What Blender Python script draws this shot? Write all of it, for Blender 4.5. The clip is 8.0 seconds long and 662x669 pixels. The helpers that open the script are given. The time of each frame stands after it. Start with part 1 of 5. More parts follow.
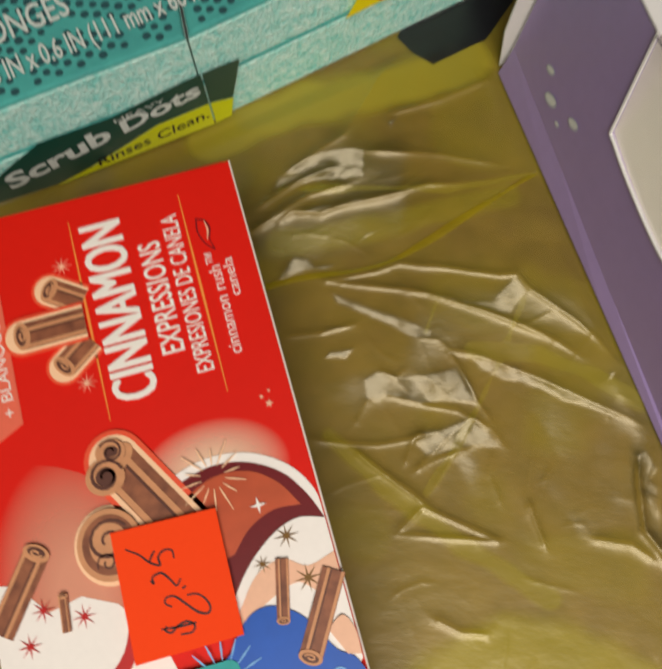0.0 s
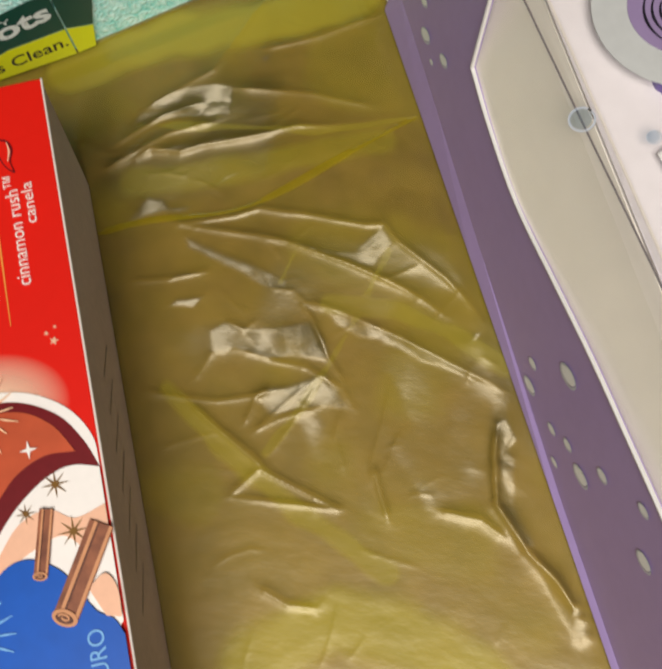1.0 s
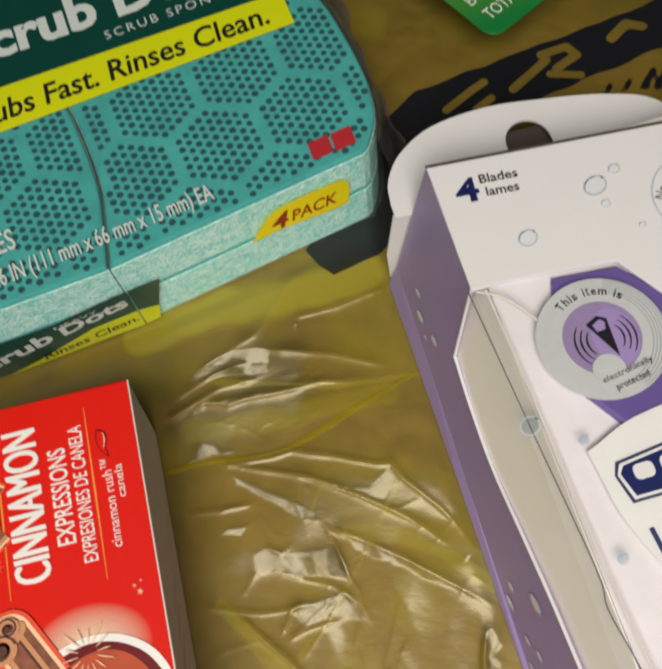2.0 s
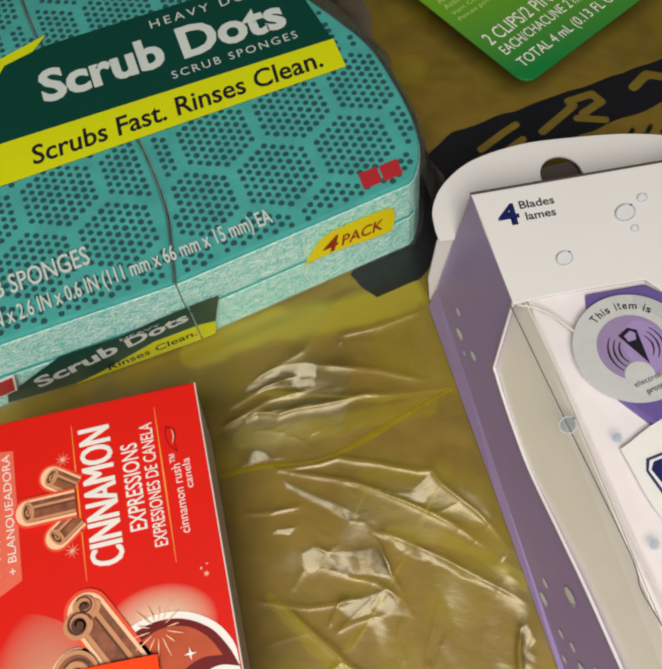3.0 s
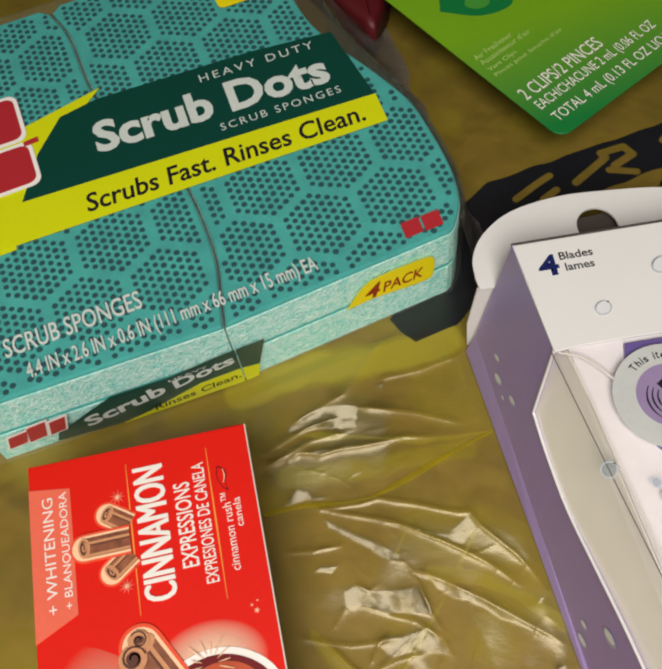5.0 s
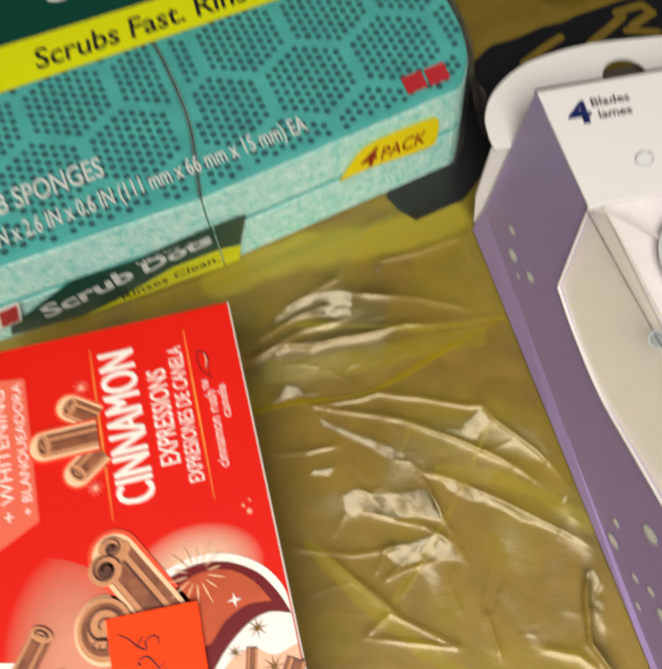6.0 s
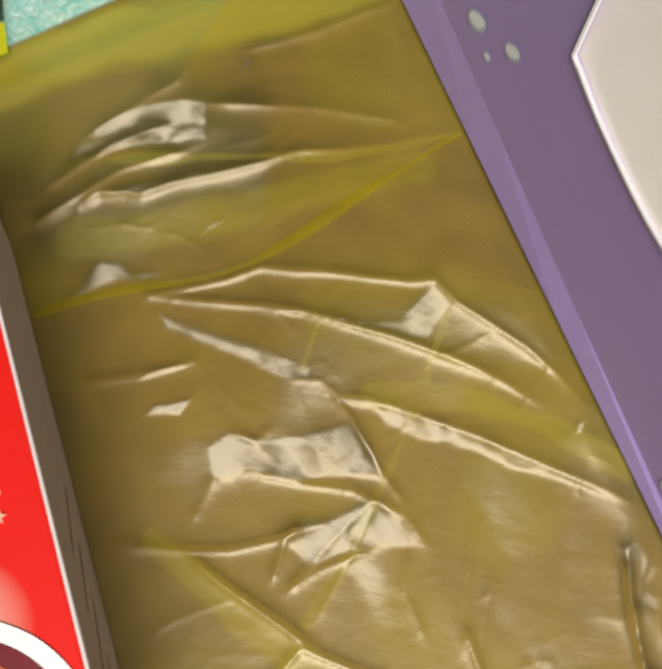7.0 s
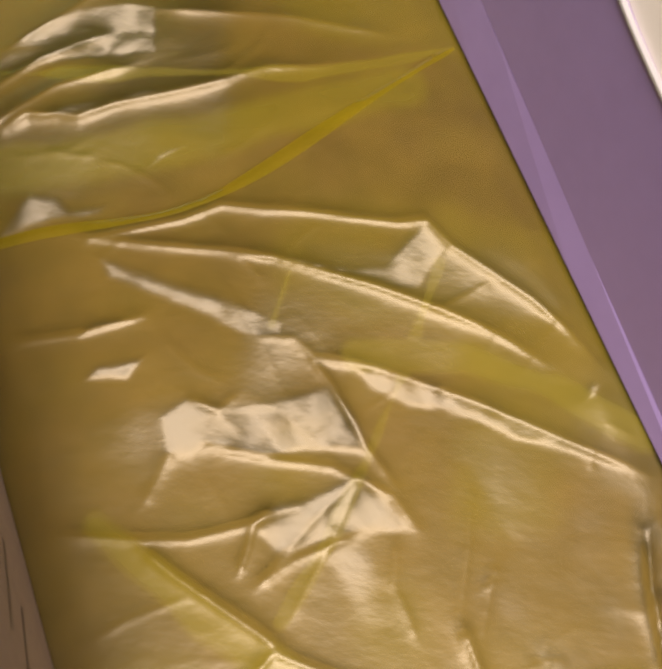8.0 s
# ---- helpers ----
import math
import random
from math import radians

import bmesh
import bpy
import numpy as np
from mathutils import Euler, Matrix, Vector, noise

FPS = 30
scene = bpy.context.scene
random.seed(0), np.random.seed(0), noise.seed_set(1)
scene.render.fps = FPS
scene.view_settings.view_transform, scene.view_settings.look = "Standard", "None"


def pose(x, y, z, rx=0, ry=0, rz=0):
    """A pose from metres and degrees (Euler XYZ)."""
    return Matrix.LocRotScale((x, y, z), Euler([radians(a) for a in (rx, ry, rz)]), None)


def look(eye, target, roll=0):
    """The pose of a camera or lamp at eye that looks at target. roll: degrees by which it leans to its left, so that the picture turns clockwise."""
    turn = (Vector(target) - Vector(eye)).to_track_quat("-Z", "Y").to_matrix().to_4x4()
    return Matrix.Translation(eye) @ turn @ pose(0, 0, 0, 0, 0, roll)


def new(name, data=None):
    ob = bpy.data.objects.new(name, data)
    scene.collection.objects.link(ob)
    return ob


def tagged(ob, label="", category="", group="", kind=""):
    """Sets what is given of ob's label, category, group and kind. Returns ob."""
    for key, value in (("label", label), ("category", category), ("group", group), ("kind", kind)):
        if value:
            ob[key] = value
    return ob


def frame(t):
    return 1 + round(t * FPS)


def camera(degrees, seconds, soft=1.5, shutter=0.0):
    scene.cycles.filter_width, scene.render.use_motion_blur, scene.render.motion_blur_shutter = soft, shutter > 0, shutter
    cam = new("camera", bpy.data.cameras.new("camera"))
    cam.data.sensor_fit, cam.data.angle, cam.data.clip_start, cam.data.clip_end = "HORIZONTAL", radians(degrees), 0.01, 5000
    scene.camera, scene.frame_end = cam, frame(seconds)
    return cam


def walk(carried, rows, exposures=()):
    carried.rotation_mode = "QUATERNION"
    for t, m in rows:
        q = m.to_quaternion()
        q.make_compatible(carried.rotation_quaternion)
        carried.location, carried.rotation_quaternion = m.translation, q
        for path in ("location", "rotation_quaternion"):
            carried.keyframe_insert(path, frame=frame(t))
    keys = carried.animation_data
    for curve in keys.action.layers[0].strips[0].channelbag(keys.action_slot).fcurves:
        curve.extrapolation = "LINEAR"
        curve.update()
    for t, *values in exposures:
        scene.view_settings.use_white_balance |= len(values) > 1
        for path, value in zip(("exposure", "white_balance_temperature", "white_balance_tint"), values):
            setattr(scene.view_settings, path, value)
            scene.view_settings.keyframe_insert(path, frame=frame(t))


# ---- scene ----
cam = camera(38.82, 8.0, soft=2.6, shutter=0.4)
PATH = [
    (0, (0.01371, -0.06300, 0.17734), (-0.00519, 0.02305, -0.10944), -5.76),
    (0.5, (0.02282, -0.06539, 0.15926), (0.00242, 0.01539, -0.12894), -5.49),
    (1, (0.04556, -0.06107, 0.16156), (0.01991, 0.01995, -0.12615), -8.34),
    (1.5, (0.04341, -0.05270, 0.19118), (0.01123, 0.04001, -0.09231), -10.49),
    (2, (0.04787, -0.04684, 0.21289), (0.00938, 0.06207, -0.06397), -11.27),
    (2.2, (0.04536, -0.05065, 0.21745), (0.00542, 0.06324, -0.05720), -10.94),
    (3.3, (0.04115, -0.06521, 0.22616), (-0.00156, 0.06032, -0.04294), -9.53),
    (3.5, (0.04316, -0.06454, 0.22672), (-0.00035, 0.06060, -0.04244), -9.89),
    (3.6, (0.04205, -0.06379, 0.22784), (-0.00087, 0.06188, -0.04117), -9.53),
    (4, (0.03668, -0.06526, 0.23427), (-0.00909, 0.06514, -0.03200), -9.71),
    (4.2, (0.03505, -0.06433, 0.23329), (-0.01167, 0.06828, -0.03172), -9.64),
    (5.3, (0.03499, -0.06806, 0.23407), (-0.01312, 0.06633, -0.02979), -9.80),
    (5.5, (0.03406, -0.06809, 0.23122), (-0.01360, 0.06313, -0.03432), -10.02),
    (6, (0.02526, -0.06921, 0.20123), (-0.00812, 0.05108, -0.07157), -6.85),
    (6.5, (0.03461, -0.04610, 0.15265), (0.01989, 0.06054, -0.12737), -2.19),
    (7, (0.02034, -0.04179, 0.11707), (0.02911, 0.05454, -0.16691), 9.50),
    (7.5, (0.02762, -0.03711, 0.10094), (0.03992, 0.04970, -0.18596), 11.30),
    (8, (0.01877, -0.03581, 0.09997), (0.04284, 0.04495, -0.18795), 20.31),
]
walk(cam, [(t, look(e, g, r)) for t, e, g, r in PATH],
     [(0, -0.56, 6900, 10), (0.5, -0.62, 6900, 10), (1.0, -0.32, 6650, 10), (2.0, -0.32, 6550, 9), (3.4, -0.24, 6600, 9), (5.5, -0.20, 6650, 10), (6.5, 0.03, 6850, 11), (7.2, -0.08, 6200, 16), (8.0, -0.12, 7100, 24)])

# ---- light: a warm lamp over the table in a plain closed room ----
world = bpy.data.worlds.new("room_air")
world.use_nodes = True
world.node_tree.nodes["Background"].inputs["Color"].default_value = (1.0, 0.9, 0.8, 1)
world.node_tree.nodes["Background"].inputs["Strength"].default_value = 0.05
scene.world = world
LAMP_AT = (0.088, -0.32, 0.58)
lamp = bpy.data.lights.new("room_lamp", "AREA")
lamp.shape, lamp.size, lamp.energy, lamp.color = "DISK", 0.36, 5.9, (1.0, 0.94, 0.87)
new("room_lamp", lamp).matrix_world = look(LAMP_AT, (0.02, 0.02, 0))


# ---- materials ----
def srgb(r, g, b):
    return tuple((c / 255 / 12.92) if c <= 10 else ((c / 255 + 0.055) / 1.055) ** 2.4 for c in (r, g, b))


def node(nt, kind, **inputs):
    n = nt.nodes.new(kind)
    for key, value in inputs.items():
        n.inputs[key.replace("_", " ")].default_value = value
    return n


def surface(name, rgb, rough=0.5, vary=0.08, scale=900.0, bump=0.0, coat=0.0, metal=0.0, spec=0.5, dark=None, large=60.0, spread=0.2):
    """A principled surface whose colour varies at a coarse and a fine scale."""
    m = bpy.data.materials.new(name)
    m.use_nodes = True
    nt = m.node_tree
    bsdf = nt.nodes["Principled BSDF"]
    bsdf.inputs["Roughness"].default_value = rough
    bsdf.inputs["Metallic"].default_value = metal
    bsdf.inputs["Specular IOR Level"].default_value = spec
    bsdf.inputs["Coat Weight"].default_value = coat
    bsdf.inputs["Coat Roughness"].default_value = 0.25
    tc = nt.nodes.new("ShaderNodeTexCoord")
    fine, coarse = node(nt, "ShaderNodeTexNoise", Scale=scale, Detail=3.0), node(nt, "ShaderNodeTexNoise", Scale=large, Detail=2.0)
    add = nt.nodes.new("ShaderNodeMath")
    add.operation = "ADD"
    half = nt.nodes.new("ShaderNodeMath")
    half.operation, half.inputs[1].default_value = "MULTIPLY", 0.5
    ramp = nt.nodes.new("ShaderNodeValToRGB")
    lo = dark or tuple(c * (1 - vary) for c in rgb)
    hi = rgb if dark else tuple(min(1, c * (1 + vary)) for c in rgb)
    ramp.color_ramp.elements[0].position, ramp.color_ramp.elements[1].position = 0.5 - spread, 0.5 + spread
    ramp.color_ramp.elements[0].color, ramp.color_ramp.elements[1].color = (*lo, 1), (*hi, 1)
    for a in (fine, coarse):
        nt.links.new(tc.outputs["Object"], a.inputs["Vector"])
    nt.links.new(fine.outputs["Fac"], add.inputs[0])
    nt.links.new(coarse.outputs["Fac"], add.inputs[1])
    nt.links.new(add.outputs[0], half.inputs[0])
    nt.links.new(half.outputs[0], ramp.inputs["Fac"])
    nt.links.new(ramp.outputs["Color"], bsdf.inputs["Base Color"])
    if bump:
        b = node(nt, "ShaderNodeBump", Strength=0.6, Distance=bump)
        nt.links.new(fine.outputs["Fac"], b.inputs["Height"])
        nt.links.new(b.outputs["Normal"], bsdf.inputs["Normal"])
    return m


def clear_film(name, tint=(0.97, 0.97, 0.95), gloss=0.06, rough=0.12, haze=0.05, bump=0.0004, scale=90.0):
    """Thin clear plastic: see-through, with a little haze and a wavy sheen."""
    m = bpy.data.materials.new(name)
    m.use_nodes = True
    nt = m.node_tree
    nt.nodes.remove(nt.nodes["Principled BSDF"])
    out = nt.nodes["Material Output"]
    clear = node(nt, "ShaderNodeBsdfTransparent", Color=(*tint, 1))
    milk = node(nt, "ShaderNodeBsdfDiffuse", Color=(0.8, 0.8, 0.78, 1))
    sheen = node(nt, "ShaderNodeBsdfGlossy", Color=(1, 1, 1, 1), Roughness=rough)
    tc, nz = nt.nodes.new("ShaderNodeTexCoord"), node(nt, "ShaderNodeTexNoise", Scale=scale, Detail=2.0)
    b = node(nt, "ShaderNodeBump", Strength=1.0, Distance=bump)
    nt.links.new(tc.outputs["Object"], nz.inputs["Vector"])
    nt.links.new(nz.outputs["Fac"], b.inputs["Height"])
    nt.links.new(b.outputs["Normal"], sheen.inputs["Normal"])
    m1, m2 = node(nt, "ShaderNodeMixShader", Fac=haze), nt.nodes.new("ShaderNodeMixShader")
    fres = node(nt, "ShaderNodeFresnel", IOR=1.22)
    boost = nt.nodes.new("ShaderNodeMath")
    boost.operation, boost.inputs[1].default_value, boost.inputs[2].default_value = "MULTIPLY_ADD", 0.5, gloss
    nt.links.new(fres.outputs[0], boost.inputs[0])
    nt.links.new(clear.outputs[0], m1.inputs[1])
    nt.links.new(milk.outputs[0], m1.inputs[2])
    nt.links.new(boost.outputs[0], m2.inputs[0])
    nt.links.new(m1.outputs[0], m2.inputs[1])
    nt.links.new(sheen.outputs[0], m2.inputs[2])
    nt.links.new(m2.outputs[0], out.inputs["Surface"])
    return m


def faded_ink(name, rgb, inner=0.0):
    """Ink printed as a soft round spot that thins out to nothing at its rim."""
    m = bpy.data.materials.new(name)
    m.use_nodes = True
    nt = m.node_tree
    bsdf = nt.nodes["Principled BSDF"]
    bsdf.inputs["Base Color"].default_value, bsdf.inputs["Roughness"].default_value = (*rgb, 1), 0.45
    tc, mp, gr = nt.nodes.new("ShaderNodeTexCoord"), nt.nodes.new("ShaderNodeMapping"), nt.nodes.new("ShaderNodeTexGradient")
    gr.gradient_type = "SPHERICAL"
    mp.inputs["Location"].default_value, mp.inputs["Scale"].default_value = (-1, -1, 0), (2, 2, 0)
    ramp = nt.nodes.new("ShaderNodeValToRGB")
    ramp.color_ramp.elements[0].position, ramp.color_ramp.elements[1].position = 0.02, 0.85 - inner
    ramp.color_ramp.elements[1].color = (0.72, 0.72, 0.72, 1)
    nt.links.new(tc.outputs["Generated"], mp.inputs["Vector"])
    nt.links.new(mp.outputs[0], gr.inputs["Vector"])
    nt.links.new(gr.outputs["Fac"], ramp.inputs["Fac"])
    nt.links.new(ramp.outputs["Color"], bsdf.inputs["Alpha"])
    return m


M_WALL = surface("wall_paint", (0.80, 0.77, 0.72), 0.9, scale=60, large=3)
M_FLOOR = surface("floor_boards", (0.34, 0.27, 0.20), 0.6, scale=40, large=2)
M_TABLE = surface("brown_tabletop", (0.262, 0.187, 0.122), 0.5, 0.28, 160, large=36)
M_CARD = surface("white_card", srgb(226, 226, 226), 0.55, 0.02, 1500, bump=0.00002)
M_CARD_EDGE = surface("card_edge", srgb(225, 218, 210), 0.8, 0.05)
M_GREYBOARD = surface("grey_board_side", srgb(183, 168, 153), 0.7, 0.12, 700)
M_RED = surface("red_gloss_print", srgb(222, 26, 12), 0.55, 0.03, 500, spec=0.25)
M_REDDEEP = surface("deep_red_print", srgb(190, 30, 30), 0.4)
# board with shade put into its colour, for the tab's hole and rear edge
M_SHADEBOARD = surface("shaded_board", srgb(70, 62, 58), 0.8)
M_INKWHITE = surface("white_ink", srgb(240, 236, 230), 0.45, 0.02)
M_GOLD = surface("gold_line", srgb(240, 150, 70), 0.35)
M_PALEPINK = surface("pale_red_flag", srgb(236, 110, 86), 0.45, 0.05)
M_MAROON = surface("maroon_print", srgb(110, 18, 26), 0.4, 0.1)
M_COCOA = surface("cocoa_print", srgb(190, 84, 52), 0.4, 0.15, 300, large=110)
M_CREAM = surface("cream_print", srgb(246, 242, 238), 0.42, 0.03)
M_PEACH = surface("peach_print", srgb(240, 190, 160), 0.42, 0.06)
M_BLUE = surface("blue_print", srgb(10, 88, 190), 0.4, 0.12, 300, large=80)
M_PALEBLUE = surface("pale_blue_ink", srgb(120, 180, 235), 0.4)
M_TEAL = surface("teal_frame_ink", srgb(10, 160, 160), 0.4)
M_BARK = surface("cinnamon_bark_print", srgb(168, 104, 72), 0.5, dark=srgb(100, 56, 42), scale=500, large=220)
M_BARKLIGHT = surface("cinnamon_edge_print", srgb(206, 146, 104), 0.5, 0.12, 600)
M_BARKDARK = surface("cinnamon_hollow_print", srgb(92, 54, 44), 0.5, 0.1)
M_STARBROWN = surface("anise_print", srgb(120, 84, 24), 0.5)
M_ORANGE = surface("fluorescent_sticker_paper", srgb(255, 72, 22), 0.75, 0.03, 1200, spec=0.2)
M_PEN = surface("black_pen", srgb(40, 18, 22), 0.5)
M_GLOW = faded_ink("pale_glow_ink", srgb(255, 226, 196))
M_GLOWEDGE = surface("soft_glow_ink", srgb(236, 84, 52), 0.5, 0.04)
M_GLOWSOLID = surface("pale_ray_ink", srgb(250, 206, 166), 0.5, 0.03)
M_GLOWPINK = faded_ink("pink_fade_ink", srgb(240, 168, 140), 0.1)

M_SCRUB = surface("teal_scrub_pad", srgb(66, 178, 172), 0.8, dark=srgb(44, 146, 146), scale=1600, large=160, bump=0.0003, spec=0.3)
M_DOT = surface("dark_teal_dot", srgb(3, 72, 80), 0.85, 0.15, 800, spec=0.15)
M_FOAM = surface("pale_aqua_foam", srgb(224, 255, 250), 0.9, dark=srgb(132, 222, 216), scale=1300, large=500, bump=0.0016, spec=0.2, spread=0.15)
M_DKGREEN = surface("dark_green_film_ink", srgb(8, 66, 56), 0.35, 0.06, coat=0.2)
M_LIME = surface("lime_film_ink", srgb(214, 222, 20), 0.35, 0.03, coat=0.2)
M_SILVER = surface("silver_ink", srgb(206, 216, 212), 0.4, 0.05)
M_LABELYEL = surface("yellow_label_ink", srgb(240, 224, 20), 0.4, 0.03)
M_LABELRED = surface("red_label_ink", srgb(150, 26, 20), 0.4)
M_LOGORED = surface("dull_red_ink", srgb(178, 44, 52), 0.4, 0.08)
M_WRAP = clear_film("clear_wrap", gloss=0.03, haze=0.03, rough=0.1, bump=0.0005, scale=90)
M_WRAPLOOSE = clear_film("crumpled_clear_wrap", tint=(0.66, 0.58, 0.56), gloss=0.10, haze=0.10, rough=0.14, bump=0.003, scale=190)

M_PURPLE = surface("purple_carton_print", srgb(158, 138, 190), 0.42, 0.04, 400, coat=0.1)
M_PURPLEDK = surface("dark_purple_plastic", srgb(96, 76, 150), 0.35, 0.08, 300)
M_TRAY = surface("cream_inner_tray", srgb(244, 240, 230), 0.6, 0.03, 300)
M_LILAC = surface("pale_lilac_card", srgb(230, 225, 230), 0.5, 0.05, 260, large=70)
M_GREYPLASTIC = surface("grey_translucent_plastic", srgb(176, 176, 186), 0.35, 0.08, 300)
M_NAVY = surface("navy_ink", srgb(22, 34, 92), 0.4, 0.05)
M_INKBLACK = surface("black_ink", srgb(26, 24, 34), 0.45)
M_DROPRIM = surface("drop_rim_ink", srgb(186, 194, 206), 0.3)
M_DROPCLEAR = clear_film("clear_drop", tint=(0.84, 0.90, 0.95), gloss=0.03)
M_DROP = surface("drop_body_ink", srgb(222, 226, 230), 0.3, 0.05, 400)
M_STICKER = surface("grey_security_film", srgb(196, 200, 200), 0.25, 0.06, 500, coat=0.3)
M_STICKERRING = surface("security_ring_ink", srgb(150, 156, 160), 0.3)
M_BLISTER = clear_film("clear_window_plastic", gloss=0.015, haze=0.03, rough=0.06, bump=0.0005, scale=45)
M_CREASE = surface("plastic_crease", srgb(120, 114, 116), 0.25)

M_GREENCARD = surface("green_card_print", srgb(116, 168, 24), 0.5, 0.04, 500, coat=0.15)
M_PALEGREEN = surface("pale_green_ink", srgb(178, 206, 120), 0.5)


def shaded_print(m, low, high, turn):
    """Print that runs from one ink into another across the card."""
    nt = m.node_tree
    tc, at, run = nt.nodes.new("ShaderNodeTexCoord"), nt.nodes.new("ShaderNodeMapping"), nt.nodes.new("ShaderNodeSeparateXYZ")
    at.inputs["Rotation"].default_value = (0, 0, turn)
    span = node(nt, "ShaderNodeMapRange")
    span.inputs["From Min"].default_value, span.inputs["From Max"].default_value = low, high
    mix = nt.nodes.new("ShaderNodeMix")
    mix.data_type = "RGBA"
    mix.inputs[6].default_value = (*srgb(14, 122, 56), 1)
    old = nt.nodes["Principled BSDF"].inputs["Base Color"].links[0].from_socket
    nt.links.new(tc.outputs["Object"], at.inputs["Vector"])
    nt.links.new(at.outputs["Vector"], run.inputs[0])
    nt.links.new(run.outputs["Y"], span.inputs["Value"])
    nt.links.new(span.outputs[0], mix.inputs[0])
    nt.links.new(old, mix.inputs[7])
    nt.links.new(mix.outputs[2], nt.nodes["Principled BSDF"].inputs["Base Color"])


shaded_print(M_GREENCARD, 0.004, 0.046, 0.35)
M_GREENDEEP = surface("deep_green_print", srgb(12, 120, 60), 0.4, 0.1, coat=0.2)
M_GREENLEAF = surface("leaf_green_print", srgb(70, 150, 56), 0.4, 0.1)
M_CHARCOAL = surface("charcoal_plastic", srgb(60, 56, 60), 0.35)
M_DARKRED = surface("dark_red_pouch", srgb(84, 10, 20), 0.55, 0.1)


def bag_material(name, printed_on):
    """Thin yellow film over a brown table: see-through, a little milky, glossy on its creases, with black print."""
    m = bpy.data.materials.new(name)
    m.use_nodes = True
    nt = m.node_tree
    nt.nodes.remove(nt.nodes["Principled BSDF"])
    out = nt.nodes["Material Output"]
    ply = nt.nodes.new("ShaderNodeAttribute")
    ply.attribute_name = "ply"
    ink = nt.nodes.new("ShaderNodeAttribute")
    ink.attribute_name = "ink" if printed_on else "unprinted"
    tint = nt.nodes.new("ShaderNodeMix")
    tint.data_type = "RGBA"
    tint.inputs[6].default_value, tint.inputs[7].default_value = (0.89, 0.83, 0.48, 1), (0.84, 0.80, 0.15, 1)
    clear = nt.nodes.new("ShaderNodeBsdfTransparent")
    nt.links.new(ply.outputs["Fac"], tint.inputs[0])
    nt.links.new(tint.outputs[2], clear.inputs["Color"])
    body = node(nt, "ShaderNodeBsdfDiffuse", Color=(0.62, 0.53, 0.05, 1) if printed_on else (0.74, 0.64, 0.03, 1))
    amount = nt.nodes.new("ShaderNodeMath")
    amount.operation, amount.inputs[1].default_value, amount.inputs[2].default_value = "MULTIPLY_ADD", 0.36, 0.072 if printed_on else 0.16
    nt.links.new(ply.outputs["Fac"], amount.inputs[0])
    film = nt.nodes.new("ShaderNodeMixShader")
    nt.links.new(amount.outputs[0], film.inputs[0])
    nt.links.new(clear.outputs[0], film.inputs[1])
    nt.links.new(body.outputs[0], film.inputs[2])
    black = node(nt, "ShaderNodeBsdfDiffuse", Color=(0.006, 0.007, 0.013, 1))
    edge = nt.nodes.new("ShaderNodeMapRange")
    edge.inputs["From Min"].default_value, edge.inputs["From Max"].default_value = -0.15 if printed_on else 0.5, 0.15 if printed_on else 1.0
    nt.links.new(ink.outputs["Fac"], edge.inputs["Value"])
    printed = nt.nodes.new("ShaderNodeMixShader")
    nt.links.new(edge.outputs[0], printed.inputs[0])
    nt.links.new(film.outputs[0], printed.inputs[1])
    nt.links.new(black.outputs[0], printed.inputs[2])
    tc, nz = nt.nodes.new("ShaderNodeTexCoord"), node(nt, "ShaderNodeTexNoise", Scale=330.0, Detail=3.0)
    streak = nt.nodes.new("ShaderNodeMapping")
    streak.inputs["Scale"].default_value, streak.inputs["Rotation"].default_value = (0.65, 1.1, 1.0), (0.0, 0.0, 0.35)
    nt.links.new(tc.outputs["Object"], streak.inputs["Vector"])
    nt.links.new(streak.outputs["Vector"], nz.inputs["Vector"])
    bump = node(nt, "ShaderNodeBump", Strength=0.5, Distance=0.00020)
    # shading normals lean where sheen is wanted, without moving the mesh
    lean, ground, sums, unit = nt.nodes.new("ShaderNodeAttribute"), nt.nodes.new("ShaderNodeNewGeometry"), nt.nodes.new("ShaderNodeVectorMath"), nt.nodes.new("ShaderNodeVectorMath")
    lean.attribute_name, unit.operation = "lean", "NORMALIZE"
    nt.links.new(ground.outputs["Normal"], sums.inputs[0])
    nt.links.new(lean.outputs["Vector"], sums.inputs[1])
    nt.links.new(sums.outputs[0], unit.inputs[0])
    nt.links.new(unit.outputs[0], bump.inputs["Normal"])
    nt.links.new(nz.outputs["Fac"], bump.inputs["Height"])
    sheen = nt.nodes.new("ShaderNodeMixShader")
    sheen.inputs[0].default_value = 0.5
    for k, rough in ((1, 0.28), (2, 0.48)):
        lobe = node(nt, "ShaderNodeBsdfGlossy", Color=(1, 0.92, 0.72, 1), Roughness=rough)
        nt.links.new(bump.outputs[0], lobe.inputs["Normal"])
        nt.links.new(lobe.outputs[0], sheen.inputs[k])
    fres = node(nt, "ShaderNodeFresnel", IOR=1.5)
    nt.links.new(bump.outputs[0], fres.inputs["Normal"])
    boost = nt.nodes.new("ShaderNodeMath")
    boost.operation, boost.inputs[1].default_value, boost.inputs[2].default_value = "MULTIPLY_ADD", 1.0 if printed_on else 0.15, 0.025 if printed_on else 0.0
    nt.links.new(fres.outputs[0], boost.inputs[0])
    last = nt.nodes.new("ShaderNodeMixShader")
    nt.links.new(boost.outputs[0], last.inputs[0])
    nt.links.new(printed.outputs[0], last.inputs[1])
    nt.links.new(sheen.outputs[0], last.inputs[2])
